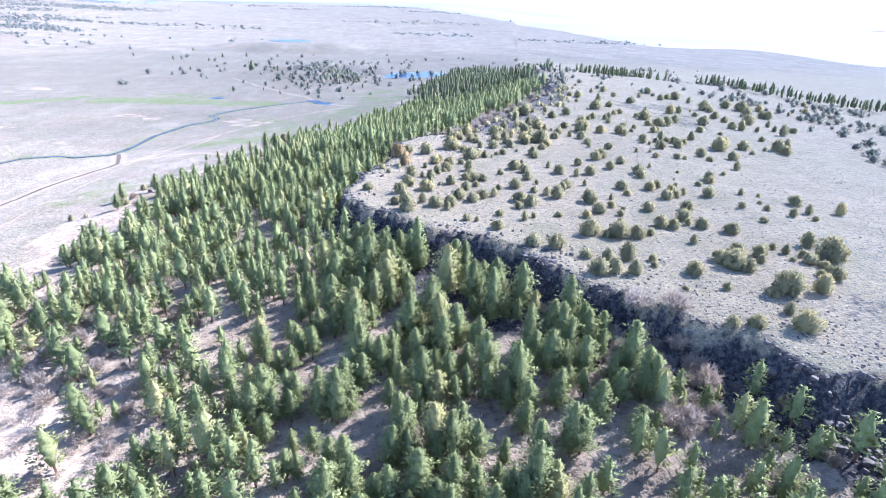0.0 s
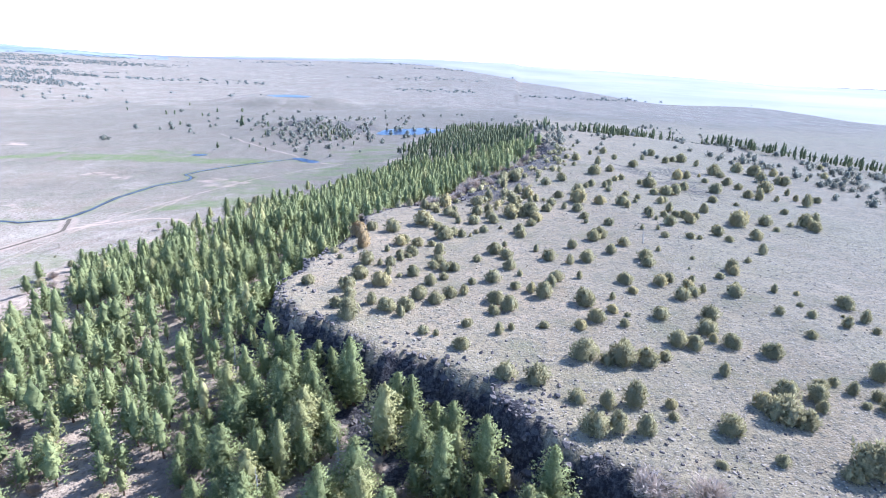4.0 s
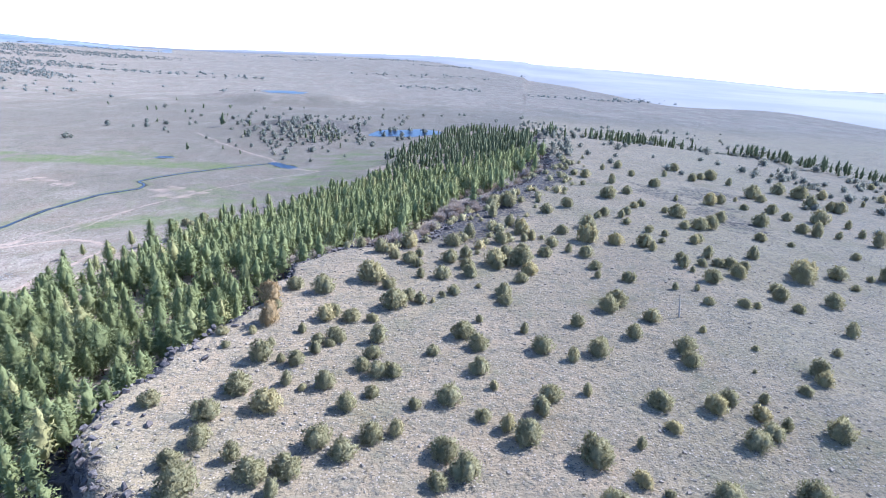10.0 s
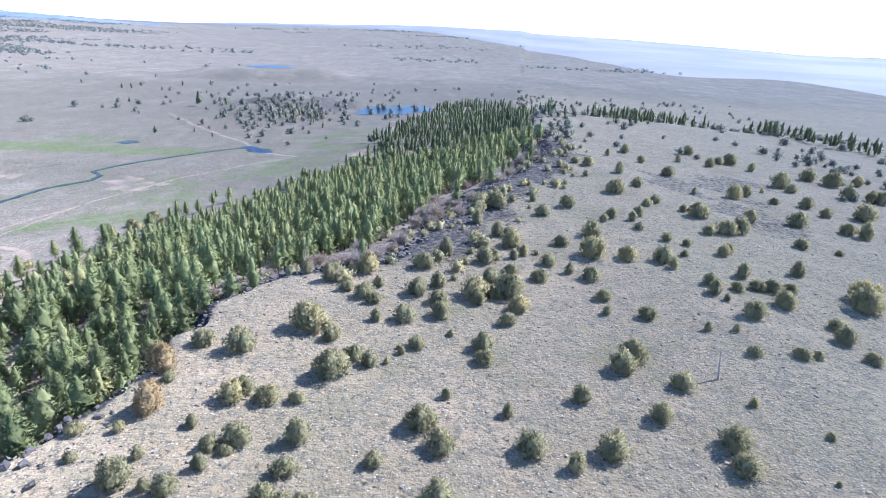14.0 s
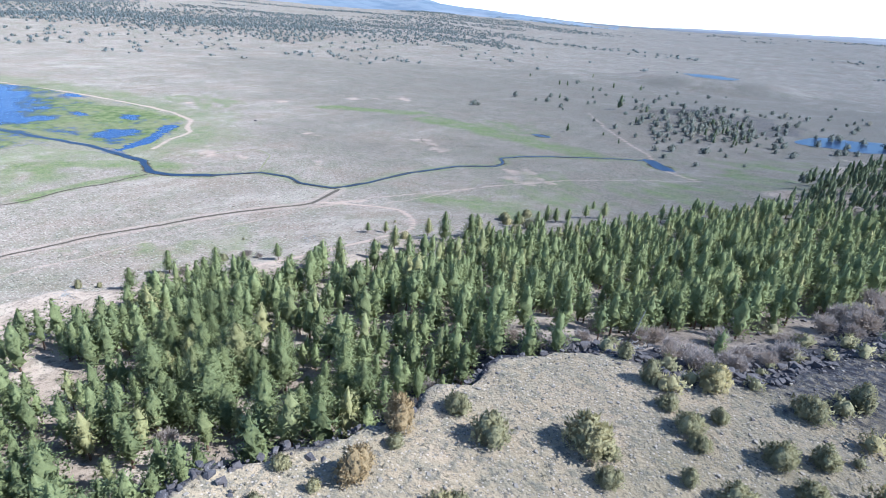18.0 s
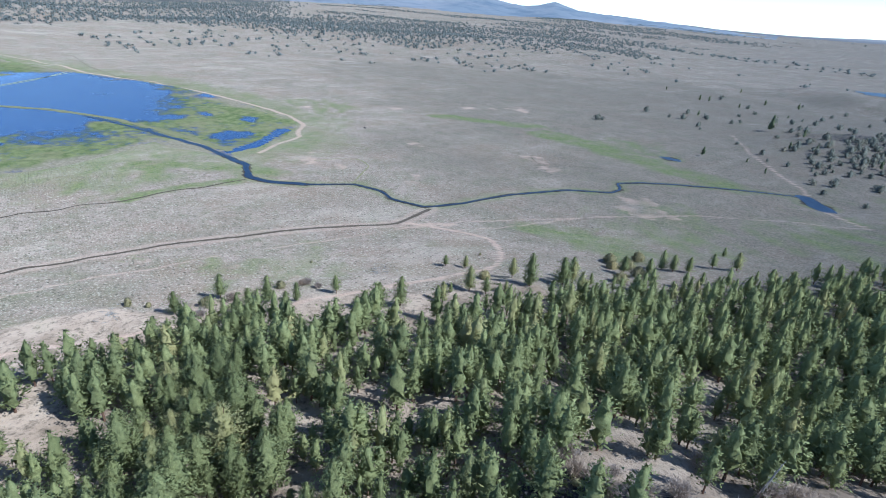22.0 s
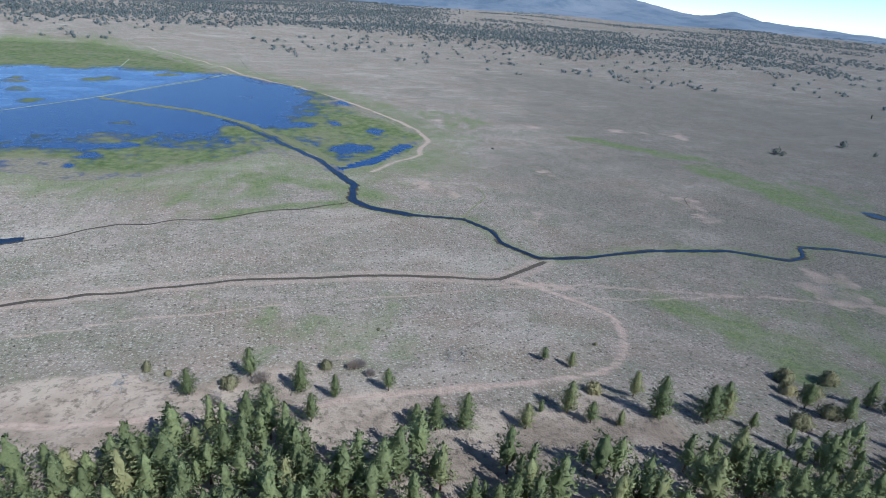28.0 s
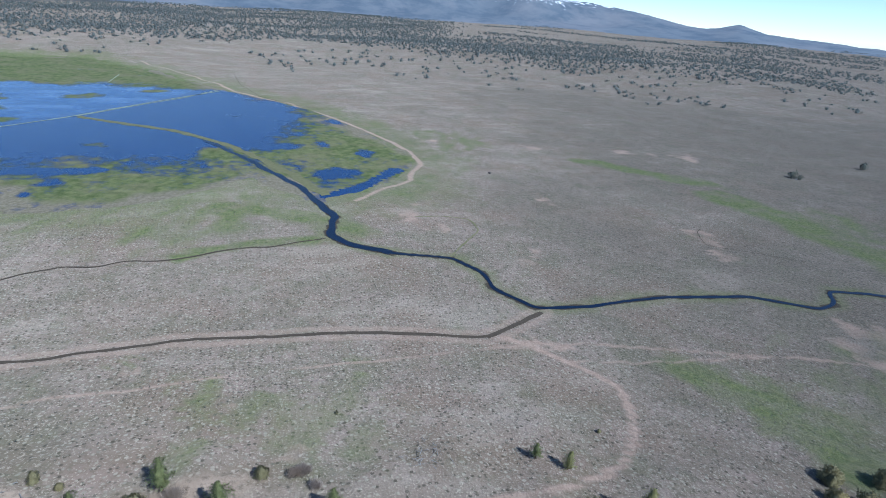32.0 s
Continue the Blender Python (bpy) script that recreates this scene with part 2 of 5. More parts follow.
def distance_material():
    p = Paint("distant_plain_haze")
    # Greyish blue and a slight glow paint the haze over the far plain
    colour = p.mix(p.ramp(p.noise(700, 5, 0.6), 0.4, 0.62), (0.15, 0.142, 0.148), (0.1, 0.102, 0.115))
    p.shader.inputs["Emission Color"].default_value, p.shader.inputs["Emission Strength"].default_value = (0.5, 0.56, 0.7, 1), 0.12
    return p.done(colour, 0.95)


def plain_material(name, dark, light, size=0.4):
    p = Paint(name)
    return p.done(p.mix(p.noise(size, 3), dark, light), 0.9)


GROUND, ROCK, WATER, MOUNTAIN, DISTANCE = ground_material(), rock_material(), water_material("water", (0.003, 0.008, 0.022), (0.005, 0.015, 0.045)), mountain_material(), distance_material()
MARSH = marsh_material()
MUD = plain_material("channel_mud", (0.04, 0.032, 0.024), (0.125, 0.096, 0.07), 1.2)
BANK = plain_material("levee_grass", (0.11, 0.12, 0.05), (0.24, 0.22, 0.12), 3.0)
PALE_BANK = plain_material("dyke_earth", (0.2, 0.24, 0.16), (0.4, 0.42, 0.32), 6.0)
PINE_BARK = bark_material("pine_bark", (0.09, 0.055, 0.04), (0.2, 0.12, 0.085))
JUNIPER_BARK = bark_material("juniper_bark", (0.11, 0.085, 0.065), (0.22, 0.17, 0.14))
DEAD_WOOD = bark_material("dead_wood", (0.2, 0.185, 0.175), (0.38, 0.36, 0.34))
PINE_LEAF = leaf_material("pine_needles", (0.12, 0.14, 0.064), (0.36, 0.385, 0.172), (0.43, 0.38, 0.18), 0.14)
JUNIPER_LEAF = leaf_material("juniper_leaves", (0.195, 0.178, 0.1), (0.395, 0.356, 0.2), (0.46, 0.375, 0.185), 0.2)
# Far junipers, greyed and darkened: distance haze put into the leaf colour
FAR_LEAF = leaf_material("hazed_juniper_leaves", (0.1, 0.11, 0.095), (0.22, 0.22, 0.18), (0.24, 0.21, 0.16), 0.1)
# Darker copy of PINE_LEAF: weaker light on the far woods, put into colour
FAR_PINE_LEAF = leaf_material("far_pine_needles", (0.07, 0.085, 0.045), (0.17, 0.19, 0.1), (0.24, 0.24, 0.12), 0.12)
# Junipers out on the plain, their blue-grey tint painted in for haze
HAZY_LEAF = leaf_material("haze_tinted_leaves", (0.085, 0.1, 0.1), (0.19, 0.205, 0.195), (0.2, 0.19, 0.16), 0.1)
RUST_LEAF = leaf_material("rusty_juniper_leaves", (0.25, 0.18, 0.095), (0.45, 0.33, 0.18), (0.36, 0.25, 0.13), 0.3)
SAGE_LEAF = leaf_material("sage_leaves", (0.16, 0.152, 0.12), (0.32, 0.3, 0.24), (0.3, 0.26, 0.19), 0.3)
DRY_GRASS = leaf_material("dry_grass", (0.2, 0.165, 0.115), (0.4, 0.335, 0.235), (0.3, 0.26, 0.17), 0.3)
FIELD_STONE = plain_material("field_stone", (0.13, 0.115, 0.1), (0.34, 0.285, 0.235), 1.3)
TWIG = leaf_material("bare_twigs", (0.27, 0.218, 0.188), (0.49, 0.41, 0.36), (0.36, 0.27, 0.2), 0.3)

# ---------------------------------------------------------------- the lie of the land
# edge of the lava rim, from the south-east round the point and away to the north
RIM = [(330, -150), (232, -28), (152, 63), (103, 109), (75, 134), (57, 151), (34, 169), (17, 182), (-6, 205), (-29, 219),
       (-37, 236), (-35, 255), (-31, 276), (-25, 291), (-24, 308), (-19, 326), (-6, 338), (10, 349), (27, 368), (46, 398), (58, 432),
       (72, 462), (92, 500), (104, 545), (112, 600), (120, 690), (129, 800), (138, 950), (150, 1150), (190, 1400), (220, 1650)]
EAST = [(480, -150), (560, 100), (580, 300), (555, 480), (490, 610), (415, 730), (440, 860), (560, 1050), (620, 1300), (500, 1600), (220, 1650)]


def smooth(a, b, v):
    u = np.clip((v - a) / (b - a), 0, 1)
    return u * u * (3 - 2 * u)


def hashed(ix, iy, seed):
    n = (ix.astype(np.int64) * 374761393 + iy.astype(np.int64) * 668265263 + seed * 69069) & 0xFFFFFFFF
    n = ((n ^ (n >> 13)) * 1274126177) & 0xFFFFFFFF
    return ((n ^ (n >> 16)) & 0xFFFF) / 65535.0


def grain(x, y, size, seed=0):
    """Smooth value noise from -1 to 1, with features of that size in metres."""
    x, y = np.asarray(x, float) / size, np.asarray(y, float) / size
    ix, iy = np.floor(x), np.floor(y)
    u, v = x - ix, y - iy
    u, v = u * u * (3 - 2 * u), v * v * (3 - 2 * v)
    a, b = hashed(ix, iy, seed), hashed(ix + 1, iy, seed)
    c, d = hashed(ix, iy + 1, seed), hashed(ix + 1, iy + 1, seed)
    return 2 * (a + (b - a) * u + (c - a) * v + (a - b - c + d) * u * v) - 1


def off_line(x, y, line):
    """Distance from a polyline, the side (positive to its right) and how far along it lies the nearest point."""
    x, y = np.asarray(x, float), np.asarray(y, float)
    best, side, along, run = np.full(x.shape, 1e9), np.ones(x.shape), np.zeros(x.shape), 0.0
    for (ax, ay), (bx, by) in zip(line[:-1], line[1:]):
        dx, dy = bx - ax, by - ay
        length = math.hypot(dx, dy)
        u = np.clip(((x - ax) * dx + (y - ay) * dy) / length ** 2, 0, 1)
        px, py = ax + u * dx, ay + u * dy
        d = np.hypot(x - px, y - py)
        near = d < best - 1e-9
        s = np.where((x - ax) * dy - (y - ay) * dx > 0, 1.0, -1.0)
        best, side, along = np.where(near, d, best), np.where(near, s, side), np.where(near, run + u * length, along)
        run += length
    return best, side, along


def inside_rim(x, y):
    """Metres inside the rim (minus: out over the slope below it)."""
    d, side, _ = off_line(x, y, RIM)
    return d * side + 4.6 * grain(x, y, 23, 2) + 3.0 * grain(x, y, 9, 3) + 1.2 * grain(x, y, 4, 4)


LAKE = [(-430, -200), (-462, 55), (-483, 155), (-455, 198), (-451, 250), (-477, 304), (-518, 343), (-469, 363), (-452, 387), (-460, 410), (-479, 444), (-547, 472), (-673, 455), (-806, 409), (-947, 310), (-1208, 175), (-1352, 47), (-1318, -289)]


def in_lake(x, y):
    """Metres inside the shore of the marshy lake."""
    d, side, _ = off_line(x, y, LAKE + LAKE[:1])
    x, y = np.asarray(x, float), np.asarray(y, float)
    inside = np.zeros(x.shape, bool)
    for (ax, ay), (bx, by) in zip(LAKE, LAKE[1:] + LAKE[:1]):
        cross = ((ay > y) != (by > y)) & (x < (bx - ax) * (y - ay) / (by - ay + 1e-9) + ax)
        inside ^= cross
    return np.where(inside, d, -d)


def height(x, y):
    x, y = np.asarray(x, float), np.asarray(y, float)
    d = inside_rim(x, y)
    east, eside, _ = off_line(x, y, EAST)
    east = -east * eside
    s = np.maximum(-d, 0)
    sink = 1 - 0.0035 * np.clip(y - 720, 0, 250)
    slope = np.interp(s, [0, 1.6, 4, 13, 30, 48, 64, 93, 130, 165, 195, 228, 258, 300], [49.5, 41.2, 38.6, 35.8, 31.8, 28.6, 26.6, 22.8, 17.2, 12.6, 8.4, 3.4, 1.0, 0.6])
    easy = np.interp(s, [0, 13, 30, 60, 93, 130, 165, 195, 228, 258, 300], [49.5, 44.5, 38.5, 29.5, 22.8, 17.2, 12.6, 8.4, 3.4, 1.0, 0.6])
    slope = (slope + (easy - slope) * smooth(326, 350, y)) * sink
    slope = slope + 1.3 * grain(x, y, 17, 5) * smooth(3, 30, s) * (1 - smooth(150, 230, s))
    top = 50 + 1.0 * grain(x, y, 60, 6) + 0.35 * grain(x, y, 11, 7) + 0.01 * np.clip(y - 350, 0, 300)
    top = top * sink - 0.07 * np.clip(x - 130, 0, 420) * sink
    top = top - (top - 3) * smooth(0, 160, -east) * (d > 0)
    low = 0.5 * grain(x, y, 90, 8) + 0.25 * grain(x, y, 22, 9) + 0.6
    # knoll, the western swell and the far plains
    knoll = 17 * np.exp(-(((x + 190) / 105) ** 2 + ((y - 1010) / 130) ** 2)) * (1 + 0.25 * grain(x, y, 25, 11))
    west = np.hypot(x + 30, y - 300)
    turn = np.degrees(np.arctan2(-(x + 30), y - 300))
    swell = 26 * smooth(1250, 1750, west) * smooth(28, 50, turn) * (1 + 0.3 * grain(x, y, 260, 12))
    rim_high = np.interp(turn, [-40, -34, -30, -21, -11, 0, 11, 25, 31, 36, 44, 60, 110], [-20, -4, 22, 54, 76, 98, 84, 54, 58, 72, 66, 62, 34])
    far = rim_high * smooth(1700, 4700, west) * (1 + 0.12 * grain(x, y, 700, 13)) + 7 * smooth(1300, 2400, west) * grain(x, y, 420, 14)
    low = low + knoll + swell + far
    low = 3 + (low - 3) * smooth(100, 180, np.hypot((x + 45) * 1.2, y - 1035))
    low = 16 + (low - 16) * smooth(95, 220, np.hypot(x + 385, y - 1565))
    low = low - 80 * smooth(33, 36, -turn) * smooth(2500, 3500, west)
    mesa = smooth(-0.6, 0.6, d)
    out = np.where(s > 0, np.where(s < 300, np.maximum(slope, low * np.maximum(smooth(190, 300, s), smooth(860, 960, y))), low), top)
    out = np.where(d > 0, np.maximum(top, low - 10) * mesa + out * (1 - mesa), out)
    shore = in_lake(x, y)
    deep = 0.64 * smooth(5, 110, shore + 30 * grain(x, y, 55, 24)) - 0.42 * smooth(880, 1080, -x) - 0.20 * smooth(395, 440, y) * smooth(-760, -600, x)
    wet = -0.32 + 0.08 * grain(x, y, 38, 21) + 0.08 * grain(x, y, 15, 22) - deep
    strip = off_line(x, y, [(-453, 393), (-460, 409), (-482, 428), (-507, 449), (-519, 458)])[0]
    wet = wet - 0.6 * (1 - smooth(3, 9, strip + 3 * grain(x, y, 9, 26)))
    return np.where(shore > -25, out * (1 - smooth(-25, 8, shore)) + wet * smooth(-25, 8, shore), out)


JUNIPERS = {}
JUNIPERS[0] = [(98, 130, 3.3), (80, 133, 6.8), (86, 133, 6.2), (98, 139, 3.2), (99, 149, 2.2), (104, 151, 3.5), (114, 151, 4.5), (75, 152, 4.9), (88, 153, 2.6), (63, 161, 5.5), (57, 162, 5.2), (52, 162, 5.2), (124, 160, 4.5), (82, 163, 4.2), (121, 162, 2.4), (71, 167, 1.8), (100, 166, 4.3), (126, 168, 2.9), (96, 168, 6.5), (72, 171, 2.6), (57, 171, 5.1), (107, 171, 3.3), (123, 171, 3.7), (94, 172, 4.1), (64, 172, 6.6), (50, 173, 3.3), (119, 173, 1.5), (132, 175, 8.3), (109, 176, 4.5), (102, 177, 4.8), (124, 177, 2.7), (120, 179, 3.9)]
JUNIPERS[1] = [(113, 181, 2.8), (118, 183, 2.4), (92, 187, 4.0), (131, 186, 6.0), (62, 191, 3.3), (67, 191, 6.1), (73, 191, 4.5), (57, 193, 6.6), (79, 193, 2.5), (110, 197, 4.2), (90, 201, 4.3), (101, 202, 4.3), (85, 202, 5.2), (17, 204, 2.2), (97, 205, 3.1), (13, 205, 2.6), (35, 206, 4.0), (39, 209, 2.4), (97, 210, 4.8), (26, 210, 2.4), (129, 210, 2.3), (49, 211, 2.4), (60, 211, 3.0), (74, 213, 2.7), (-10, 214, 6.9), (66, 216, 4.4), (154, 217, 2.3), (6, 216, 3.8), (146, 219, 4.2), (87, 219, 4.2), (77, 220, 1.3), (1, 219, 4.2)]
JUNIPERS[2] = [(104, 221, 4.6), (35, 220, 2.9), (7, 221, 4.0), (73, 223, 3.0), (40, 223, 5.0), (139, 225, 2.9), (156, 225, 4.9), (-4, 224, 4.1), (128, 226, 3.0), (151, 228, 1.2), (172, 228, 5.9), (17, 226, 4.1), (66, 229, 5.6), (36, 228, 4.2), (-12, 228, 4.2), (11, 229, 4.6), (21, 232, 3.6), (157, 236, 5.1), (141, 235, 1.6), (53, 233, 5.8), (76, 234, 2.9), (26, 234, 3.7), (100, 235, 4.4), (-14, 236, 4.4), (49, 237, 4.1), (105, 239, 3.7), (121, 240, 4.5), (-3, 240, 4.9), (85, 240, 2.7), (44, 240, 2.7), (14, 241, 4.2)]
JUNIPERS[3] = [(110, 242, 3.5), (29, 243, 2.3), (146, 245, 1.7), (138, 246, 3.5), (57, 244, 4.7), (37, 245, 4.7), (107, 246, 3.2), (-11, 246, 4.4), (3, 248, 1.6), (97, 248, 4.0), (19, 247, 2.4), (85, 249, 4.8), (60, 249, 4.1), (8, 249, 4.5), (-1, 250, 3.7), (47, 252, 2.5), (102, 252, 3.7), (69, 252, 3.3), (111, 253, 2.9), (19, 255, 3.8), (23, 256, 3.4), (15, 258, 3.0), (124, 258, 2.6), (44, 259, 4.3), (132, 263, 4.0), (17, 264, 3.6)]
JUNIPERS[4] = [(32, 267, 2.7), (133, 268, 5.0), (116, 267, 1.2), (69, 268, 4.1), (101, 269, 4.2), (77, 272, 4.7), (44, 272, 4.2), (62, 272, 4.7), (101, 276, 4.8), (40, 278, 4.8), (147, 281, 2.4), (123, 280, 1.5), (89, 283, 4.5), (58, 283, 3.5), (45, 288, 2.6), (74, 289, 4.1), (112, 290, 2.6), (162, 297, 5.2), (99, 295, 4.3)]
JUNIPERS[5] = [(87, 301, 5.0), (91, 307, 5.1), (135, 311, 3.4), (123, 311, 2.9), (154, 312, 2.9), (140, 312, 2.3), (171, 320, 5.3), (153, 322, 5.5), (116, 323, 3.0), (124, 323, 2.4), (156, 329, 3.7), (101, 328, 3.8), (90, 329, 3.1), (194, 342, 2.6), (133, 332, 5.1), (218, 348, 5.2)]
JUNIPERS[6] = [(91, 338, 3.9), (147, 341, 5.3), (217, 355, 7.9), (130, 342, 2.6), (174, 344, 8.0), (209, 354, 2.7), (225, 360, 8.1), (128, 346, 5.4), (194, 352, 6.1), (178, 351, 7.5), (155, 352, 3.4), (137, 350, 3.4), (144, 352, 3.4), (74, 350, 4.1), (149, 352, 4.8), (91, 353, 4.8), (129, 353, 4.2), (85, 357, 4.2), (144, 361, 5.7)]
JUNIPERS[7] = [(78, 363, 4.3), (167, 368, 6.5), (122, 365, 4.4), (121, 371, 5.9), (95, 371, 7.4), (108, 371, 5.2), (222, 383, 3.7), (130, 376, 2.3), (146, 381, 4.6), (86, 381, 4.6), (150, 385, 3.9), (135, 387, 3.1), (8, 431, 5.5), (253, 411, 8.7), (199, 394, 2.4), (129, 391, 3.2), (186, 399, 4.0), (100, 394, 6.5), (151, 404, 4.1), (271, 428, 4.2), (159, 406, 6.7), (122, 403, 3.3)]
JUNIPERS[8] = [(166, 409, 7.5), (255, 426, 5.1), (238, 419, 4.3), (110, 412, 3.4), (226, 419, 8.6), (122, 413, 4.3), (85, 415, 5.2), (114, 417, 4.3), (221, 423, 5.3), (127, 421, 4.4), (201, 428, 7.1), (155, 426, 7.1), (179, 427, 6.2), (97, 428, 5.5), (151, 433, 3.6), (261, 446, 5.5), (83, 435, 3.7), (136, 436, 3.7), (142, 443, 3.8), (73, 449, 3.8), (247, 448, 9.0), (227, 449, 4.8), (126, 455, 6.9), (210, 464, 4.0), (226, 463, 6.0), (191, 468, 8.0), (171, 469, 4.1), (141, 470, 5.1), (201, 477, 6.2), (216, 488, 3.2)]
JUNIPERS[10] = [(-141, 496, 4.6), (-135, 491, 4.8), (-132, 498, 5.2), (-137, 513, 4.9), (-119, 489, 5.5), (-118, 474, 5.5), (-143, 498, 5.0), (-137, 512, 4.6), (-175, 309, 4.2), (-178, 338, 3.6), (-191, 285, 4.0), (-187, 291, 2.4), (-146, 417, 4.2), (-176, 439, 1.6), (-203, 361, 1.2)]
JUNIPERS[9] = [(35, 182, 4.5), (42, 181, 5.0), (24, 197, 3.4), (-15, 222, 3.6), (286, 492, 7.5), (118, 484, 3.2), (236, 494, 5.4), (282, 494, 6.5), (268, 493, 8.7), (321, 520, 4.4), (139, 496, 6.6), (350, 543, 5.5), (235, 506, 8.9), (170, 505, 5.6), (125, 508, 5.7), (118, 513, 3.5), (279, 525, 9.0), (301, 534, 7.1), (268, 533, 8.4), (162, 532, 4.8), (115, 529, 4.8), (238, 544, 6.1), (211, 544, 6.1), (144, 541, 4.9), (192, 548, 4.9), (222, 555, 5.0), (388, 605, 5.0), (230, 558, 7.5), (160, 558, 6.3), (208, 574, 6.5), (-28, 240, 3.3), (-12, 248, 4.0), (-25, 272, 2.6), (-11, 260, 5.6), (-10, 266, 2.9), (-17, 273, 2.5), (-21, 265, 1.8), (-14, 279, 7.2), (-19, 293, 7.3), (-15, 289, 2.2), (-4, 275, 2.9), (0, 284, 4.5), (2, 286, 3.6), (8, 284, 3.7), (14, 284, 2.7), (6, 271, 4.4), (2, 269, 3.2), (2, 264, 3.6), (5, 268, 2.0), (-1, 258, 3.9), (-5, 259, 2.7), (17, 272, 5.8), (-5, 302, 6.0), (-14, 304, 4.0), (9, 314, 7.1), (13, 315, 3.0), (16, 309, 3.4), (19, 294, 6.1), (20, 299, 3.1), (23, 301, 3.7), (27, 299, 3.7), (31, 300, 1.9), (34, 304, 2.1), (37, 307, 3.3), (33, 306, 1.3), (26, 319, 3.6), (33, 320, 4.8), (24, 329, 3.1), (42, 331, 3.8), (43, 323, 4.8), (36, 336, 5.2), (42, 342, 4.8), (37, 355, 5.8), (21, 332, 4.5), (20, 349, 6.9), (9, 341, 6.2), (1, 346, 4.2), (52, 337, 6.5), (53, 332, 3.8), (55, 338, 4.0), (58, 346, 4.4), (59, 336, 3.3), (63, 338, 7.1), (65, 354, 3.7), (57, 362, 5.3), (60, 366, 3.8), (56, 402, 6.4), (63, 388, 6.0), (68, 379, 6.6), (71, 370, 4.8), (67, 366, 3.9), (57, 424, 6.0), (66, 424, 7.2), (65, 329, 4.4), (61, 321, 3.8), (54, 308, 4.6), (54, 302, 3.4), (46, 314, 1.7), (15, 336, 3.3), (24, 340, 3.3), (44, 367, 7.0)]

# ---------------------------------------------------------------- meshes
def mesh_of(name, verts, faces, material, flat=True, tint=None, normals=None):
    """A mesh from arrays of points and of triangles or quads."""
    verts, faces = np.asarray(verts, np.float32), np.asarray(faces, np.int32)
    me = bpy.data.meshes.new(name)
    me.vertices.add(len(verts)), me.loops.add(faces.size), me.polygons.add(len(faces))
    me.vertices.foreach_set("co", verts.ravel())
    me.loops.foreach_set("vertex_index", faces.ravel())
    me.polygons.foreach_set("loop_start", np.arange(0, faces.size, faces.shape[1], dtype=np.int32))
    me.polygons.foreach_set("use_smooth", np.full(len(faces), not flat))
    if tint is not None:
        me.attributes.new("tint", "FLOAT", "POINT").data.foreach_set("value", np.asarray(tint, np.float32))
    me.materials.append(material)
    me.update(calc_edges=True)
    if normals is not None:
        me.polygons.foreach_set("use_smooth", np.ones(len(faces), bool))
        me.normals_split_custom_set_from_vertices(normals)
    return me


def part(name, me, parent, label=""):
    ob = new(name, me)
    ob.parent = parent
    return tagged(ob, label)


def joined(shapes):
    """Points and faces of several shapes as one."""
    count, vs, fs = 0, [], []
    for v, f in shapes:
        vs.append(np.asarray(v, float)), fs.append(np.asarray(f, int) + count)
        count += len(v)
    return np.concatenate(vs), np.concatenate(fs)


def tube(points, radii, sides=6):
    """A round stem of quads through points, closed by its thin end."""
    pts = [Vector(p) for p in points]
    vs, fs = [], []
    for i, p in enumerate(pts):
        way = (pts[min(i + 1, len(pts) - 1)] - pts[max(i - 1, 0)]).normalized()
        a = way.orthogonal().normalized()
        b = way.cross(a)
        for k in range(sides):
            w = 2 * math.pi * k / sides
            vs.append(p + radii[i] * (math.cos(w) * a + math.sin(w) * b))
    for i in range(len(pts) - 1):
        for k in range(sides):
            n = (k + 1) % sides
            fs.append((i * sides + k, i * sides + n, (i + 1) * sides + n, (i + 1) * sides + k))
    return np.array(vs), np.array(fs)


def tufts(rng, centres, ways, sizes, each):
    """Ragged little sprays of leaves round centres, pointing along ways: separate triangles."""
    n = len(centres)
    c = np.repeat(centres, each, 0)
    w = np.repeat(ways, each, 0)
    s = np.repeat(sizes, each)[:, None]
    base = c + s * rng.normal(0, 0.42, (n * each, 3))
    out = w * rng.uniform(0.35, 1.0, (n * each, 1)) + rng.normal(0, 0.5, (n * each, 3))
    side = rng.normal(0, 1, (n * each, 3))
    side = side / np.linalg.norm(side, axis=1)[:, None] * rng.uniform(0.35, 0.75, (n * each, 1))
    tri = np.stack([base - s * side, base + s * side, base + s * out * 1.05], 1)
    face = np.cross(tri[:, 1] - tri[:, 0], tri[:, 2] - tri[:, 0])
    back = (face * w).sum(1) < 0
    tri[back] = tri[back][:, [1, 0, 2]]
    face[back] *= -1
    face /= np.linalg.norm(face, axis=1)[:, None] + 1e-9
    soft = 0.9 * w / (np.linalg.norm(w, axis=1)[:, None] + 1e-9) + 0.2 * face
    soft /= np.linalg.norm(soft, axis=1)[:, None] + 1e-9
    return tri.reshape(-1, 3), np.arange(n * each * 3).reshape(-1, 3), np.repeat(soft, 3, 0)


def pine_girth(u):
    """How far a pine's crown reaches at a share u of its height, of its widest."""
    return np.interp(u, [0, 0.1, 0.3, 0.55, 0.78, 0.92, 1], [0.5, 0.84, 1, 0.86, 0.56, 0.27, 0.04])


def pine_lobes(u, a, seed):
    """The uneven swell of boughs round a crown: whorls up the trunk and limbs about it."""
    return (1 + 0.16 * np.sin(36 * u + seed)) * (1 + 0.24 * np.cos(a + seed) * np.sin(5 * u + seed) + 0.26 * np.sin(3 * a + seed + 8 * u) + 0.26 * np.sin(5 * a + 19 * u + 2 * seed))


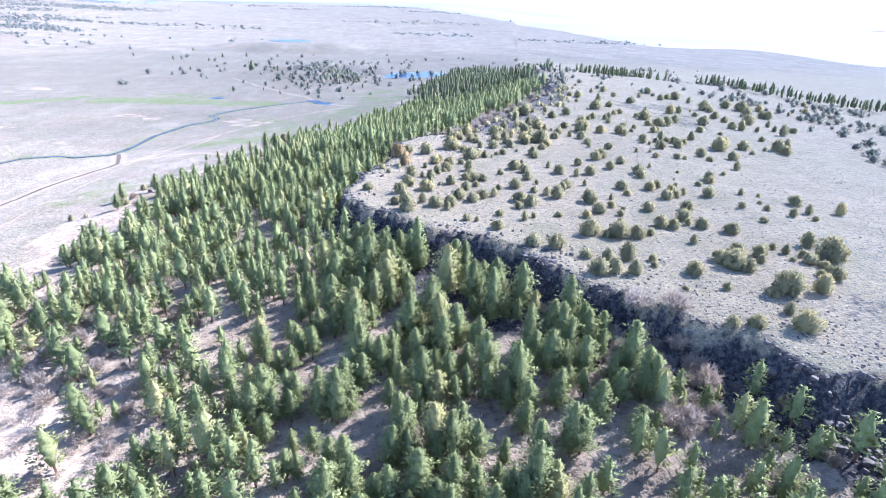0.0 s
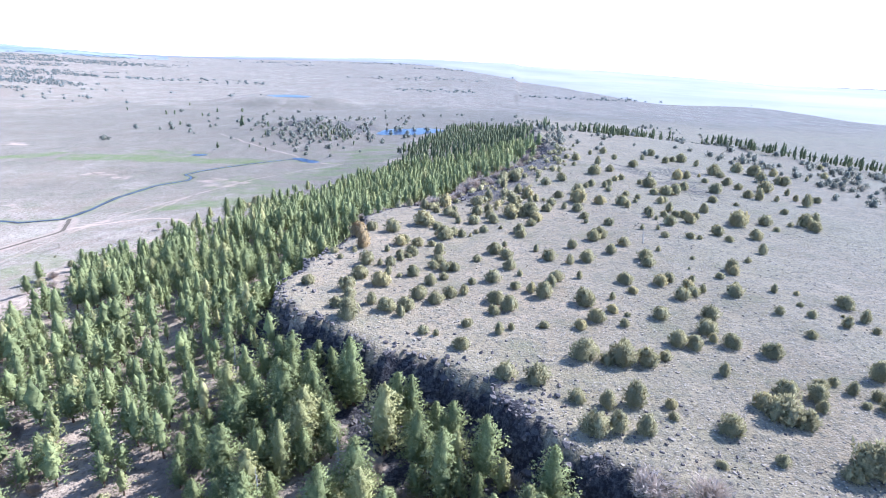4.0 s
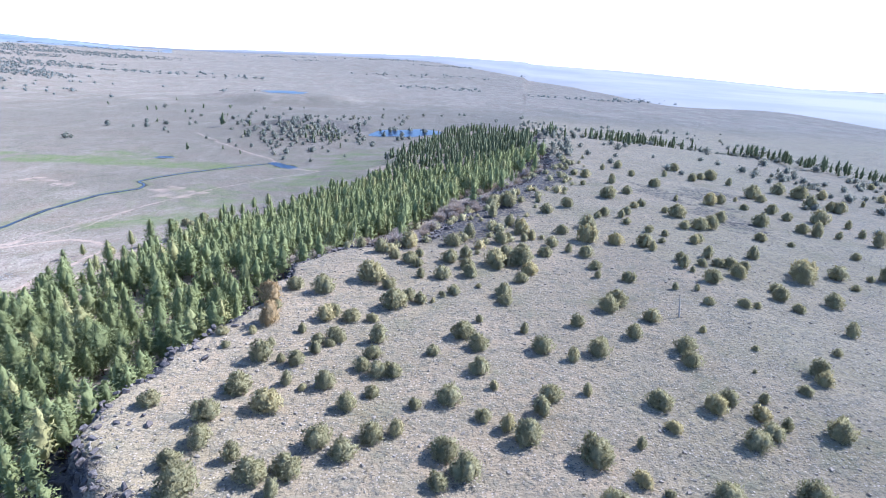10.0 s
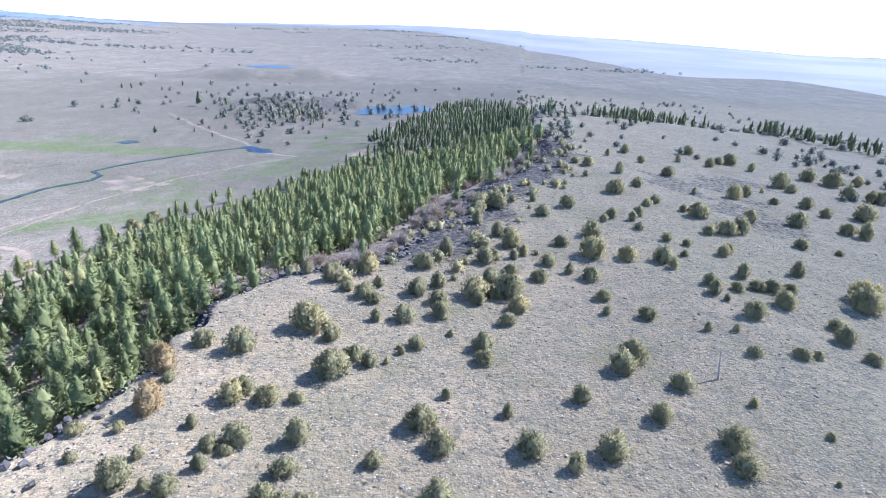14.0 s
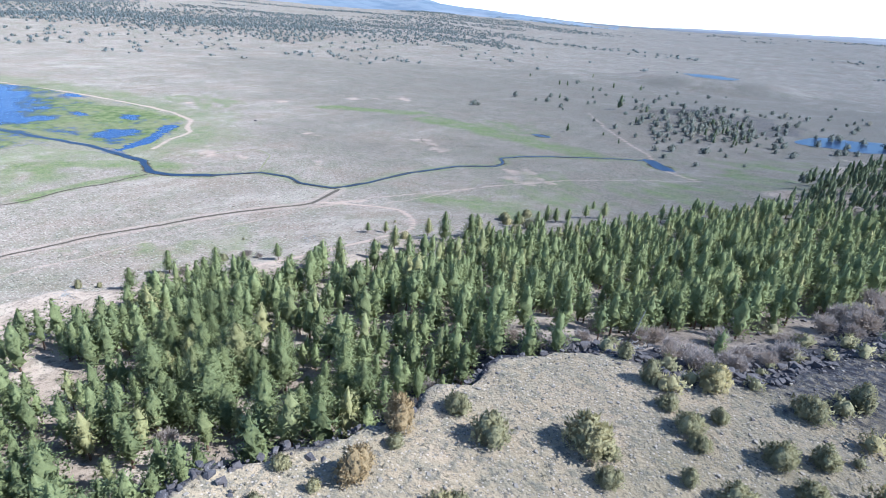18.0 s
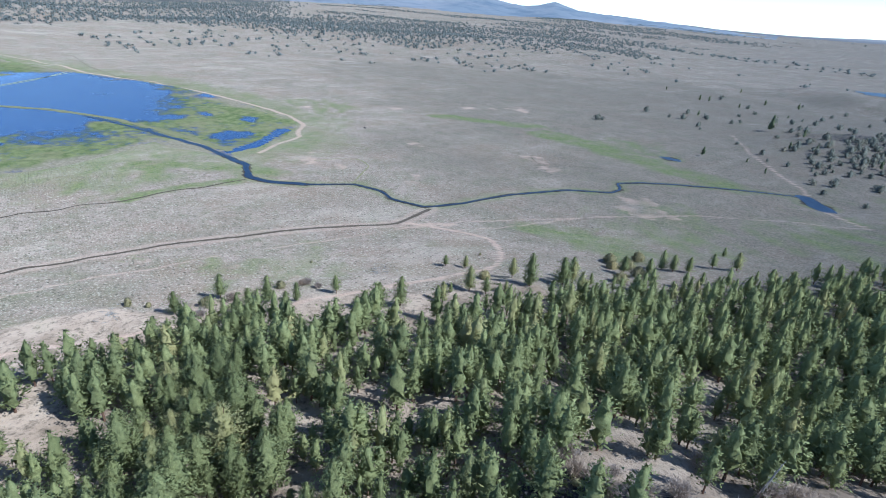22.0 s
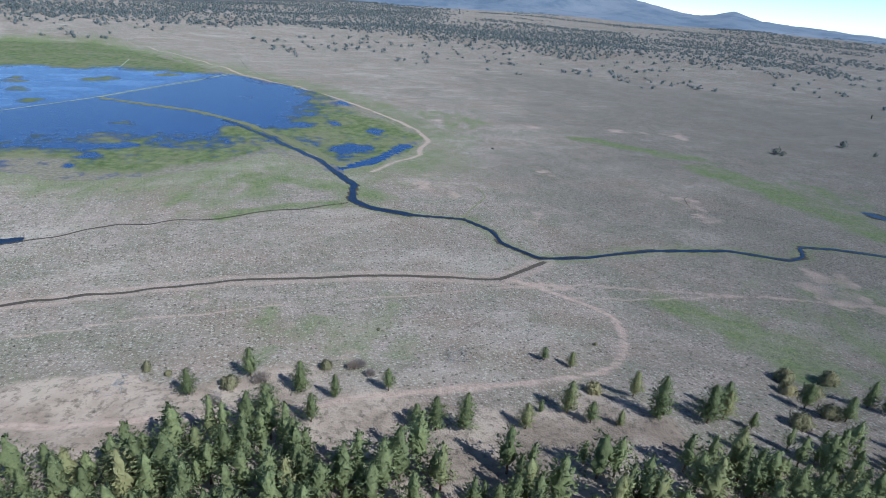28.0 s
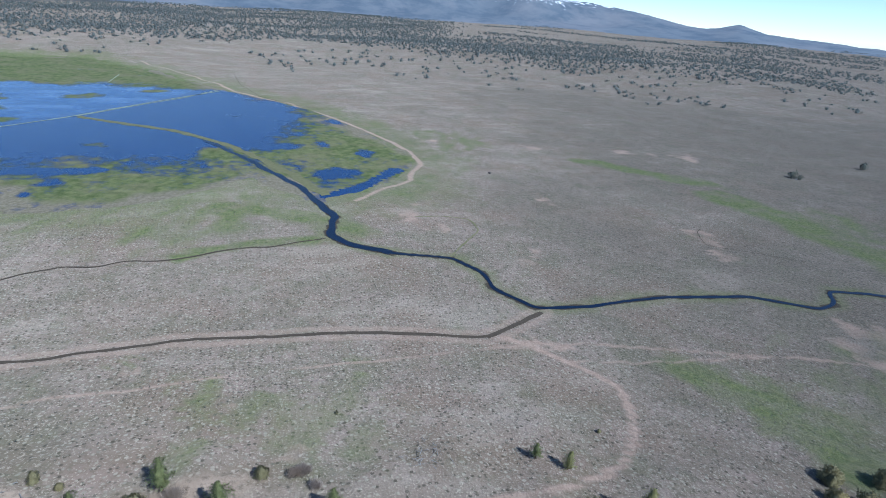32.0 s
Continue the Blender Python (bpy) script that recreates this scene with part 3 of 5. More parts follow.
def pine_crown(seed, tall, clumps, each, size=1.0, sides=8, rings=10):
    """A full, lumpy crown of boughs with tufts of needles standing out of it."""
    rng = np.random.default_rng(seed)
    bare, wide = rng.uniform(0.07, 0.24), tall * rng.uniform(0.15, 0.2)
    lean = rng.normal(0, 0.012 * tall, 2)
    u = np.repeat(np.linspace(0.0, 0.97, rings), sides)
    a = np.tile(np.arange(sides) * 2 * math.pi / sides, rings) + np.repeat(rng.uniform(0, 1, rings), sides)
    r = 0.5 * wide * pine_girth(u) * pine_lobes(u, a, seed) * rng.uniform(0.65, 1.2, u.size)
    z = tall * (bare + (0.985 - bare) * u) + tall * 0.012 * rng.normal(0, 1, u.size) - 0.16 * r * (u < 0.7)
    core = np.stack([r * np.cos(a) + lean[0] * u, r * np.sin(a) + lean[1] * u, z], 1)
    i, k = np.meshgrid(np.arange(rings - 1), np.arange(sides), indexing="ij")
    p, q = (i * sides + k).ravel(), (i * sides + (k + 1) % sides).ravel()
    cf = np.concatenate([np.stack([p, q, p + sides], 1), np.stack([q, q + sides, p + sides], 1)])
    cs = np.stack([np.cos(a), np.sin(a), 0.12 + 0.4 * u], 1) + rng.normal(0, 0.28, (u.size, 3))
    u = np.clip(rng.beta(1.05, 1.2, clumps), 0, 1)
    a = rng.uniform(0, 2 * math.pi, clumps)
    r = wide * pine_girth(u) * pine_lobes(u, a, seed) * rng.uniform(0.35, 1.22, clumps) ** 0.75
    z = tall * (bare + (0.985 - bare) * u) - 0.12 * r * (u < 0.7)
    centres = np.stack([r * np.cos(a) + lean[0] * u, r * np.sin(a) + lean[1] * u, z], 1)
    ways = np.stack([np.cos(a) * 0.9, np.sin(a) * 0.9, 0.12 + 0.55 * u], 1)
    v, f, soft = tufts(rng, centres, ways, size * tall * 0.034 * (1 - 0.4 * u) * rng.uniform(0.7, 1.25, clumps), each)
    v, f = np.concatenate([v, core]), np.concatenate([f, cf + len(v)])
    soft = np.concatenate([soft, cs / np.linalg.norm(cs, axis=1)[:, None]])
    tip = np.array([[-0.12, 0, 0.93], [0.1, 0.08, 0.93], [0, 0, 1.0], [0, -0.12, 0.93], [0.02, 0.12, 0.94], [0, 0, 1.0]]) * [3, 3, tall] + [lean[0], lean[1], 0]
    return np.concatenate([v, tip]), np.concatenate([f, np.array([[0, 1, 2], [3, 4, 5]]) + len(v)]), np.concatenate([soft, np.tile([[0.3, 0.0, 0.954]], (6, 1))])


def pine_trunk(seed, tall, limbs=14):
    rng = np.random.default_rng(seed + 50)
    bend = rng.normal(0, 0.012 * tall, 2)
    at = [(bend[0] * u * u, bend[1] * u * u, tall * u) for u in (-0.03, 0.0, 0.04, 0.25, 0.5, 0.75, 0.96)]
    girth = tall * 0.0165
    shapes = [tube(at, [girth * g for g in (1.35, 1.2, 1.0, 0.85, 0.62, 0.36, 0.06)], 7)]
    for k in range(limbs):
        u = 0.2 + 0.68 * k / limbs
        a, reach = rng.uniform(0, 6.28), tall * 0.13 * (1.05 - u)
        x, y, z = bend[0] * u * u, bend[1] * u * u, tall * u
        shapes.append(tube([(x, y, z), (x + 0.6 * reach * math.cos(a), y + 0.6 * reach * math.sin(a), z + 0.06 * reach),
                            (x + reach * math.cos(a), y + reach * math.sin(a), z + 0.25 * reach)], [girth * 0.2, girth * 0.13, girth * 0.03], 4))
    return joined(shapes)


def juniper_crown(seed, tall, wide, clumps, each, size=1.0, cores=9, sides=7):
    rng = np.random.default_rng(seed)
    lobes = rng.integers(3, 6)
    la, lr = rng.uniform(0, 6.28, lobes), rng.uniform(0.1, 0.42, lobes) * wide
    lh, lw = rng.uniform(0.6, 1.0, lobes), rng.uniform(0.42, 0.66, lobes) * wide
    lh[0], lr[0], lw[0] = 1.0, 0.05 * wide, 0.62 * wide
    k = rng.integers(0, lobes, clumps)
    u = rng.beta(1.1, 1.2, clumps)
    a = rng.uniform(0, 6.28, clumps)
    round_off = np.sin(np.pi * (0.18 + 0.80 * u)) ** 0.75
    r = lw[k] * round_off * rng.uniform(0.45, 1, clumps) ** 0.5 * (1 + 0.2 * np.sin(4 * a + k))
    x, y = lr[k] * np.cos(la[k]) + r * np.cos(a), lr[k] * np.sin(la[k]) + r * np.sin(a)
    z = tall * lh[k] * (0.06 + 0.9 * u)
    ways = np.stack([0.7 * np.cos(a), 0.7 * np.sin(a), 0.35 + 0.6 * u], 1)
    v, f, soft = tufts(rng, np.stack([x, y, z], 1), ways, size * wide * 0.115 * rng.uniform(0.7, 1.3, clumps), each)
    a, u = [q.ravel() for q in np.meshgrid(np.arange(sides) * 2 * math.pi / sides, np.array([0.05, 0.3, 0.6, 0.85, 1.0] if sides > 5 else [0.1, 0.5, 1.0]))]
    i, q = [w.ravel() for w in np.meshgrid(np.arange(len(a) // sides - 1), np.arange(sides), indexing="ij")]
    ring, after = i * sides + q, i * sides + (q + 1) % sides
    hull = np.concatenate([np.stack([ring, after, ring + sides], 1), np.stack([after, after + sides, ring + sides], 1)])
    for n in range(min(lobes, cores)):
        r = 0.62 * lw[n] * np.sin(np.pi * (0.18 + 0.8 * u)) ** 0.75 * rng.uniform(0.8, 1.1, u.size) * (u < 0.99)
        core = np.stack([lr[n] * np.cos(la[n]) + r * np.cos(a), lr[n] * np.sin(la[n]) + r * np.sin(a), tall * lh[n] * (0.06 + 0.86 * u)], 1)
        away = np.stack([0.7 * np.cos(a), 0.7 * np.sin(a), 0.35 + 0.6 * u], 1) + rng.normal(0, 0.15, core.shape)
        f = np.concatenate([f, hull + len(v)])
        v, soft = np.concatenate([v, core]), np.concatenate([soft, away / np.linalg.norm(away, axis=1)[:, None]])
    return v, f, soft


def juniper_trunk(seed, tall, wide):
    rng = np.random.default_rng(seed + 70)
    shapes = [tube([(0, 0, -0.15), (0.02, 0.03, 0.1 * tall), (0.05, -0.04, 0.4 * tall), (0.03, 0.05, 0.85 * tall)], [0.07 * wide, 0.055 * wide, 0.04 * wide, 0.008 * wide])]
    for k in range(6):
        a, u = rng.uniform(0, 6.28), rng.uniform(0.08, 0.4)
        shapes.append(tube([(0, 0, u * tall), (0.25 * wide * math.cos(a), 0.25 * wide * math.sin(a), (u + 0.15) * tall), (0.42 * wide * math.cos(a), 0.42 * wide * math.sin(a), (u + 0.35) * tall)],
                           [0.028 * wide, 0.02 * wide, 0.005 * wide], 4))
    return joined(shapes)


def twiggy(seed, tall, wide, stems, each):
    """A leafless bush: stems fanning from the root, and a haze of fine twigs about them."""
    rng = np.random.default_rng(seed)
    a, lean = rng.uniform(0, 6.28, stems), rng.uniform(0.1, 1.0, stems)
    tips = np.stack([lean * wide * 0.55 * np.cos(a), lean * wide * 0.55 * np.sin(a), tall * (1 - 0.35 * lean) * rng.uniform(0.75, 1.05, stems)], 1)
    shapes = [tube([(0.06 * t[0], 0.06 * t[1], -0.1), (0.45 * t[0], 0.45 * t[1], 0.55 * t[2]), tuple(t)], [0.05, 0.035, 0.008], 3) for t in tips[:14]]
    u = rng.uniform(0.45, 1.05, (stems, 4, 1))
    centres = (tips[:, None, :] * u + rng.normal(0, 0.11 * wide, (stems, 4, 3))).reshape(-1, 3)
    centres[:, 2] = np.maximum(centres[:, 2], 0.15)
    ways = centres / np.linalg.norm(centres, axis=1)[:, None]
    n = len(centres) * each
    c, w = np.repeat(centres, each, 0), np.repeat(ways, each, 0)
    start = c + rng.normal(0, 0.08 * wide, (n, 3))
    end = start + 0.12 * wide * (w + rng.normal(0, 0.55, (n, 3)))
    side = rng.normal(0, 0.013 * wide, (n, 3))
    tri = np.stack([start - side, start + side, end], 1).reshape(-1, 3)
    return joined(shapes), (tri, np.arange(len(tri)).reshape(-1, 3))


def boulder(seed):
    bm = bmesh.new()
    rng = random.Random(seed)
    sx, sy, sz = rng.uniform(0.75, 1.25), rng.uniform(0.6, 1.0), rng.uniform(0.5, 0.95)
    for k in range(15):
        p = Vector((rng.uniform(-1, 1), rng.uniform(-1, 1), rng.uniform(-1, 1)))
        p = p / max(abs(p.x), abs(p.y), abs(p.z)) * rng.uniform(0.8, 1.0)
        bm.verts.new((p.x * sx, p.y * sy, p.z * sz))
    hull = bmesh.ops.convex_hull(bm, input=bm.verts)
    bmesh.ops.delete(bm, geom=[v for v in bm.verts if not v.link_faces], context="VERTS")
    bmesh.ops.triangulate(bm, faces=bm.faces)
    me = bpy.data.meshes.new("boulder")
    bm.to_mesh(me), bm.free()
    me.materials.append(ROCK)
    return me


def shape_of(me):
    v = np.zeros(len(me.vertices) * 3, np.float32)
    me.vertices.foreach_get("co", v)
    return v.reshape(-1, 3), np.array([tuple(p.vertices) for p in me.polygons])


def scattered(name, shapes, spots, material, label, category, seed):
    """Many alike shapes as one object: spots are x, y, z, size across, size up."""
    rng = np.random.default_rng(seed)
    vs, fs, ts, ns, count = [], [], [], [], 0
    for x, y, z, wide, tall in spots:
        v, f, *soft = shapes[rng.integers(len(shapes))]
        a = rng.uniform(0, 6.28)
        c, s = math.cos(a) * wide, math.sin(a) * wide
        vs.append(np.stack([v[:, 0] * c - v[:, 1] * s + x, v[:, 0] * s + v[:, 1] * c + y, v[:, 2] * tall + z], 1))
        if soft:
            q, (c, s) = soft[0], (math.cos(a), math.sin(a))
            ns.append(np.stack([q[:, 0] * c - q[:, 1] * s, q[:, 0] * s + q[:, 1] * c, q[:, 2]], 1))
        fs.append(f + count), ts.append(np.full(len(v), rng.random()))
        count += len(v)
    me = mesh_of(name, np.concatenate(vs), np.concatenate(fs), material, tint=np.concatenate(ts), normals=np.concatenate(ns) if ns else None)
    return tagged(new(name, me), label, category, kind="stuff")


def spread_spots(seed, box, gap, keep):
    """Random places at least about a gap apart in a box, kept with the chance keep(x, y)."""
    rng = np.random.default_rng(seed)
    xs, ys = np.meshgrid(np.arange(box[0], box[2], gap), np.arange(box[1], box[3], gap))
    x = xs.ravel() + rng.uniform(-0.42, 0.42, xs.size) * gap
    y = ys.ravel() + rng.uniform(-0.42, 0.42, xs.size) * gap
    ok = rng.random(x.size) < keep(x, y)
    return x[ok], y[ok]


# ---------------------------------------------------------------- watercourses and tracks on the plan
RIVER_WIDE = [(-628, 300), (-600, 316), (-573, 330), (-472, 374), (-404, 390), (-376, 382), (-360, 389), (-342, 412)]
RIVER = [(-342, 412), (-329, 444), (-309, 454), (-290, 452), (-267, 464), (-263, 492), (-264, 536), (-255, 584), (-236, 611), (-238, 625), (-251, 636), (-244, 656), (-230, 678), (-207, 707), (-185, 732), (-171, 744), (-160, 752)]
DITCH = [(-262, 130), (-258, 187), (-260, 227), (-263, 264), (-268, 307), (-263, 357), (-256, 395), (-245, 430), (-254, 450), (-263, 465)]
CREEK = [(-369, 379), (-361, 351), (-359, 324), (-352, 306), (-349, 291), (-352, 278), (-347, 267), (-350, 251), (-346, 236), (-338, 227), (-336, 213), (-325, 190)]
OLD = [(-345, 632), (-342, 625), (-319, 613), (-302, 638), (-287, 659)]
OXBOW = [(-331, 444), (-349, 461), (-367, 476), (-386, 476), (-395, 459), (-396, 441)]
TRACKS = [[(-243, 437), (-234, 446), (-221, 453), (-210, 460), (-200, 464), (-183, 457), (-169, 447), (-160, 435), (-154, 412), (-154, 394), (-156, 378), (-157, 362), (-157, 347), (-156, 333), (-160, 306), (-164, 282), (-170, 240), (-185, 190), (-215, 100)],
          [(-225, 239), (-233, 270), (-234, 300), (-235, 343), (-237, 425), (-233, 471), (-220, 508), (-196, 573), (-175, 624), (-140, 671), (-100, 705)],
          [(-1310, 150), (-1110, 258), (-997, 307), (-890, 357), (-837, 398), (-765, 433), (-712, 452), (-665, 462), (-640, 472), (-606, 478), (-577, 484), (-530, 480), (-480, 464), (-460, 436), (-437, 410)],
          [(-796, 414), (-730, 502), (-666, 593), (-613, 680), (-547, 804), (-491, 968), (-399, 1216)],
          [(-100, 705), (-127, 721), (-172, 770), (-233, 821), (-324, 924)],
          [(-221, 453), (-216, 483), (-211, 513), (-204, 555), (-188, 591)],
          [(-864, 387), (-783, 465), (-665, 632), (-631, 690), (-599, 867), (-576, 1149)],
          [(-513, 314), (-502, 297), (-484, 291), (-455, 283)]]
BANDS = [([(-532, 645), (-503, 679), (-460, 709), (-437, 727)], 15), ([(-406, 710), (-351, 717), (-311, 720), (-275, 716), (-209, 718)], 24), ([(-212, 502), (-185, 516), (-161, 518), (-143, 509)], 15), ([(-368, 377), (-361, 331), (-356, 304)], 9), ([(-430, 323), (-406, 372), (-377, 402)], 16)]
GREENS = [(-440, 250, 42), (-405, 315, 34), (-432, 335, 34), (-425, 200, 30), (-207, 343, 16), (-223, 325, 13), (-221, 367, 15), (-192, 321, 9), (-201, 353, 14), (-184, 369, 12), (-179, 519, 20), (-152, 517, 22), (-192, 518, 16), (-256, 290, 8), (-99, 655, 60), (-69, 721, 60), (-64, 822, 50), (-410, 294, 40), (-160, 582, 45), (-623, 543, 50), (-327, 753, 40)]
PALE = [(-446, 544, 8), (-432, 548, 7), (-420, 551, 8), (-408, 552, 6), (-387, 443, 17), (-409, 438, 15), (-376, 452, 12), (-535, 780, 24), (-562, 718, 16), (-550, 750, 14), (-329, 498, 9), (-314, 483, 8), (-331, 540, 4), (-330, 620, 15), (-300, 610, 12), (-237, 446, 9), (-232, 458, 6), (-250, 296, 6), (-211, 609, 16), (-201, 592, 16), (-188, 600, 14), (-186, 346, 6), (-212, 331, 5), (-100, 116, 14), (-150, 203, 20), (-587, 622, 14), (-620, 520, 12)]
LEVEE = [(-743, 172), (-705, 223), (-679, 263), (-640, 299), (-603, 325), (-560, 347), (-503, 372), (-450, 390)]
DYKE = [(-640, 70), (-676, 109), (-704, 134), (-736, 161), (-793, 197), (-858, 240), (-953, 308)]
DYKE_2 = [(-745, 170), (-800, 205), (-880, 262), (-960, 302)]
DYKE_3 = [(-1105, 150), (-1010, 152), (-985, 135), (-1010, 118)]
FENCE_LINE = [(-1158, 322), (-1024, 332), (-905, 358), (-837, 398), (-789, 458), (-745, 505), (-697, 555), (-655, 612)]
POND, POOL = ((-147, 740), (-285, 754))


def blots(x, y, spots, seed):
    out = np.zeros(np.shape(x))
    for cx, cy, r in spots:
        d = np.hypot(x - cx, y - cy) / r + 0.4 * grain(x, y, r * 0.7, seed) + 0.45 * grain(x + 0.6 * y, 0.7 * y, r * 0.22, seed + 7)
        out = np.maximum(out, 1 - smooth(0.5, 1.15, d))
    return out


def stops(marks):
    """Coordinates with the given spacing between marks: (from, spacing), ..., end."""
    out = []
    for (a, step), (b, after) in zip(marks[:-1], marks[1:]):
        n = max(1, int(round(2 * abs(b - a) / (step + (after or step)))))
        u = np.linspace(0, 1, n, endpoint=False)
        k = (after or step) / step
        out.append(a + (b - a) * (u if abs(k - 1) < 0.05 else (k ** u - 1) / (k - 1)))
    return np.concatenate([*out, [marks[-1][0]]])


def beside_water(x, y):
    """Metres from the river's banks and the pools."""
    flows = np.minimum(off_line(x, y, RIVER_WIDE)[0] - 2.8, off_line(x, y, RIVER)[0] - 1.5)
    return np.minimum(flows, np.minimum(np.hypot((x - POND[0]) * 0.75, y - POND[1]) - 9, np.hypot(x - POOL[0], y - POOL[1]) - 8))


def build_ground():
    gx = stops([(-4950, 220), (-1500, 14), (-700, 5), (-420, 2.7), (240, 2.7), (520, 10), (4950, 260)])
    gy = stops([(-4950, 300), (-200, 9), (60, 2.6), (570, 2.6), (800, 5), (1400, 11), (4950, 180)])
    x, y = np.meshgrid(gx, gy)
    z = height(x, y)
    d = inside_rim(x, y)
    shore = in_lake(x, y)
    near_water = beside_water(x, y)
    z = z * smooth(2, 16, near_water) + 0.1 * (1 - smooth(2, 16, near_water))
    mud = 0.7 * (1 - smooth(0.2, 1.8, near_water))
    dirt = np.zeros(x.shape)
    for k, way in enumerate(TRACKS):
        sway, much, reach = ((0.6, 0.9, 2.8), (1, 0.62, 2.2), (6, 0.85, 4.5), (3, 0.45, 3.2), (2, 0.75, 4), (1, 0.6, 2.4), (3, 0.4, 3), (2, 0.65, 3))[k]
        off = off_line(x + sway * grain(x, y, 37, 45), y + sway * grain(x, y, 41, 46), way)[0]
        dirt = np.maximum(dirt, much * (1 - smooth(0.5, reach, off + 0.6 * grain(x, y, 5, 31))))
    dirt = np.maximum(dirt, 0.5 * (1 - smooth(1.5, 5.0, np.abs(off_line(x, y, DITCH)[0] - 4))))
    dirt = np.maximum(dirt, 0.62 * blots(x, y, PALE, 33) * (0.75 + 0.5 * grain(x, y, 7, 39)))
    green = np.maximum(0.66 * blots(x, y, GREENS, 34) * (0.75 + 0.6 * grain(x + 2 * y, y, 14, 44)), np.maximum(0.62 * smooth(-95, -5, shore + 22 * grain(x, y, 40, 43)), 1.1 * smooth(-18, 6, shore + 10 * grain(x, y, 20, 35))))
    for way, wide in BANDS:
        off = off_line(x + 8 * grain(x, y, 23, 56), y + 8 * grain(x, y, 29, 57), way)[0]
        green = np.maximum(green, 1.0 * (1 - smooth(0.35, 1.1, off / wide)) * (0.85 + 0.35 * grain(x, y, 8, 58)))
    green = np.maximum(green, 0.55 * (1 - smooth(1, 9, near_water)))
    bank = -d
    duff = smooth(3, 10, bank) * (1 - smooth(1060, 1120, y)) * (1 - smooth(135, 165, bank + 18 * grain(x, y, 30, 36)))
    stony = smooth(-10.5, -7.5, -np.abs(d + 8.5) + 2.5 * grain(x, y, 9, 37)) * 0.95
    stony = np.maximum(stony, 0.58 * smooth(330, 370, y) * (1 - smooth(560, 620, y)) * (1 - smooth(12, 30, np.abs(d) + 9 * grain(x, y, 13, 47))))
    stony = np.maximum(stony, 0.48 * blots(x, y, [(181, 447, 26), (185, 424, 20), (164, 485, 24), (200, 500, 30), (119, 112, 18), (138, 128, 15), (121, 141, 11), (150, 104, 16), (-190, 1000, 70), (-120, 1050, 70)], 38))
    stony = stony * (1 - smooth(680, 760, y) * (x > -20))
    mesa = smooth(-2, 2, d) * (1 - smooth(1150, 1450, y + 40 * grain(x, y, 60, 59)))
    # How dark the sage is drawn: more to the north, plus random patches
    thick = 0.75 * smooth(430, 700, y + 0.25 * x + 110 + 130 * grain(x, y, 90, 48)) * (1 - smooth(1000, 1500, np.hypot(x, y - 300))) + 0.3 * smooth(0.0, 0.5, grain(x, y, 70, 49))
    cover_a = np.stack([np.clip(green, 0, 1), np.clip(dirt, 0, 1), np.clip(stony, 0, 1), np.clip(thick, 0, 1)], -1)
    cover_b = np.stack([np.clip(duff, 0, 1), np.clip(mud, 0, 1), mesa, np.ones(x.shape)], -1)
    rows, cols = x.shape
    at = np.arange(rows * cols).reshape(rows, cols)
    faces = np.stack([at[:-1, :-1], at[:-1, 1:], at[1:, 1:], at[1:, :-1]], -1).reshape(-1, 4)
    me = mesh_of("ground", np.stack([x, y, z], -1).reshape(-1, 3), faces, GROUND, flat=False)
    for name, values in (("cover_a", cover_a), ("cover_b", cover_b)):
        me.attributes.new(name, "FLOAT_COLOR", "POINT").data.foreach_set("color", values.astype(np.float32).ravel())
    return tagged(new("ground", me), "dry sagebrush meadow, stony mesa top and wooded slope", "ground", kind="structure")


build_ground()


def ground_z(x, y):
    return float(height(np.array([x]), np.array([y]))[0])


def ribbon(name, line, wide, z, material, label, category):
    """A winding strip of uneven width, level at z, or lying that far over the ground where z is under 0.2."""
    pts = []
    for (ax, ay), (bx, by) in zip(line[:-1], line[1:]):
        n = max(2, int(math.hypot(bx - ax, by - ay) / 2))
        pts += [(ax + (bx - ax) * i / n, ay + (by - ay) * i / n) for i in range(n)]
    pts = np.array(pts + [line[-1]], float)
    for _ in range(6):
        pts[1:-1] = 0.5 * pts[1:-1] + 0.25 * (pts[:-2] + pts[2:])
    way = np.gradient(pts, axis=0)
    way /= np.linalg.norm(way, axis=1)[:, None]
    side = np.stack([-way[:, 1], way[:, 0]], 1)
    mid = pts + side * (max(0.2 * wide, 0.7) * grain(pts[:, 0], pts[:, 1], 12, 41) + 0.25 * grain(pts[:, 0], pts[:, 1], 4, 43))[:, None]
    half = 0.5 * wide * (1 + 0.25 * grain(pts[:, 0], pts[:, 1], 9, 42))
    a, b = mid - side * half[:, None], mid + side * half[:, None]
    level = np.full(len(a), z)
    if z < 0.2:
        level = z + 0.1 + (height(mid[:, 0], mid[:, 1]) - 0.1) * smooth(2, 16, beside_water(mid[:, 0], mid[:, 1]))
    v = np.concatenate([np.c_[a, level], np.c_[b, level]])
    i, n = np.arange(len(a) - 1), len(a)
    return tagged(new(name, mesh_of(name, v, np.stack([i, i + 1, i + 1 + n, i + n], 1), material)), label, category, kind="structure")


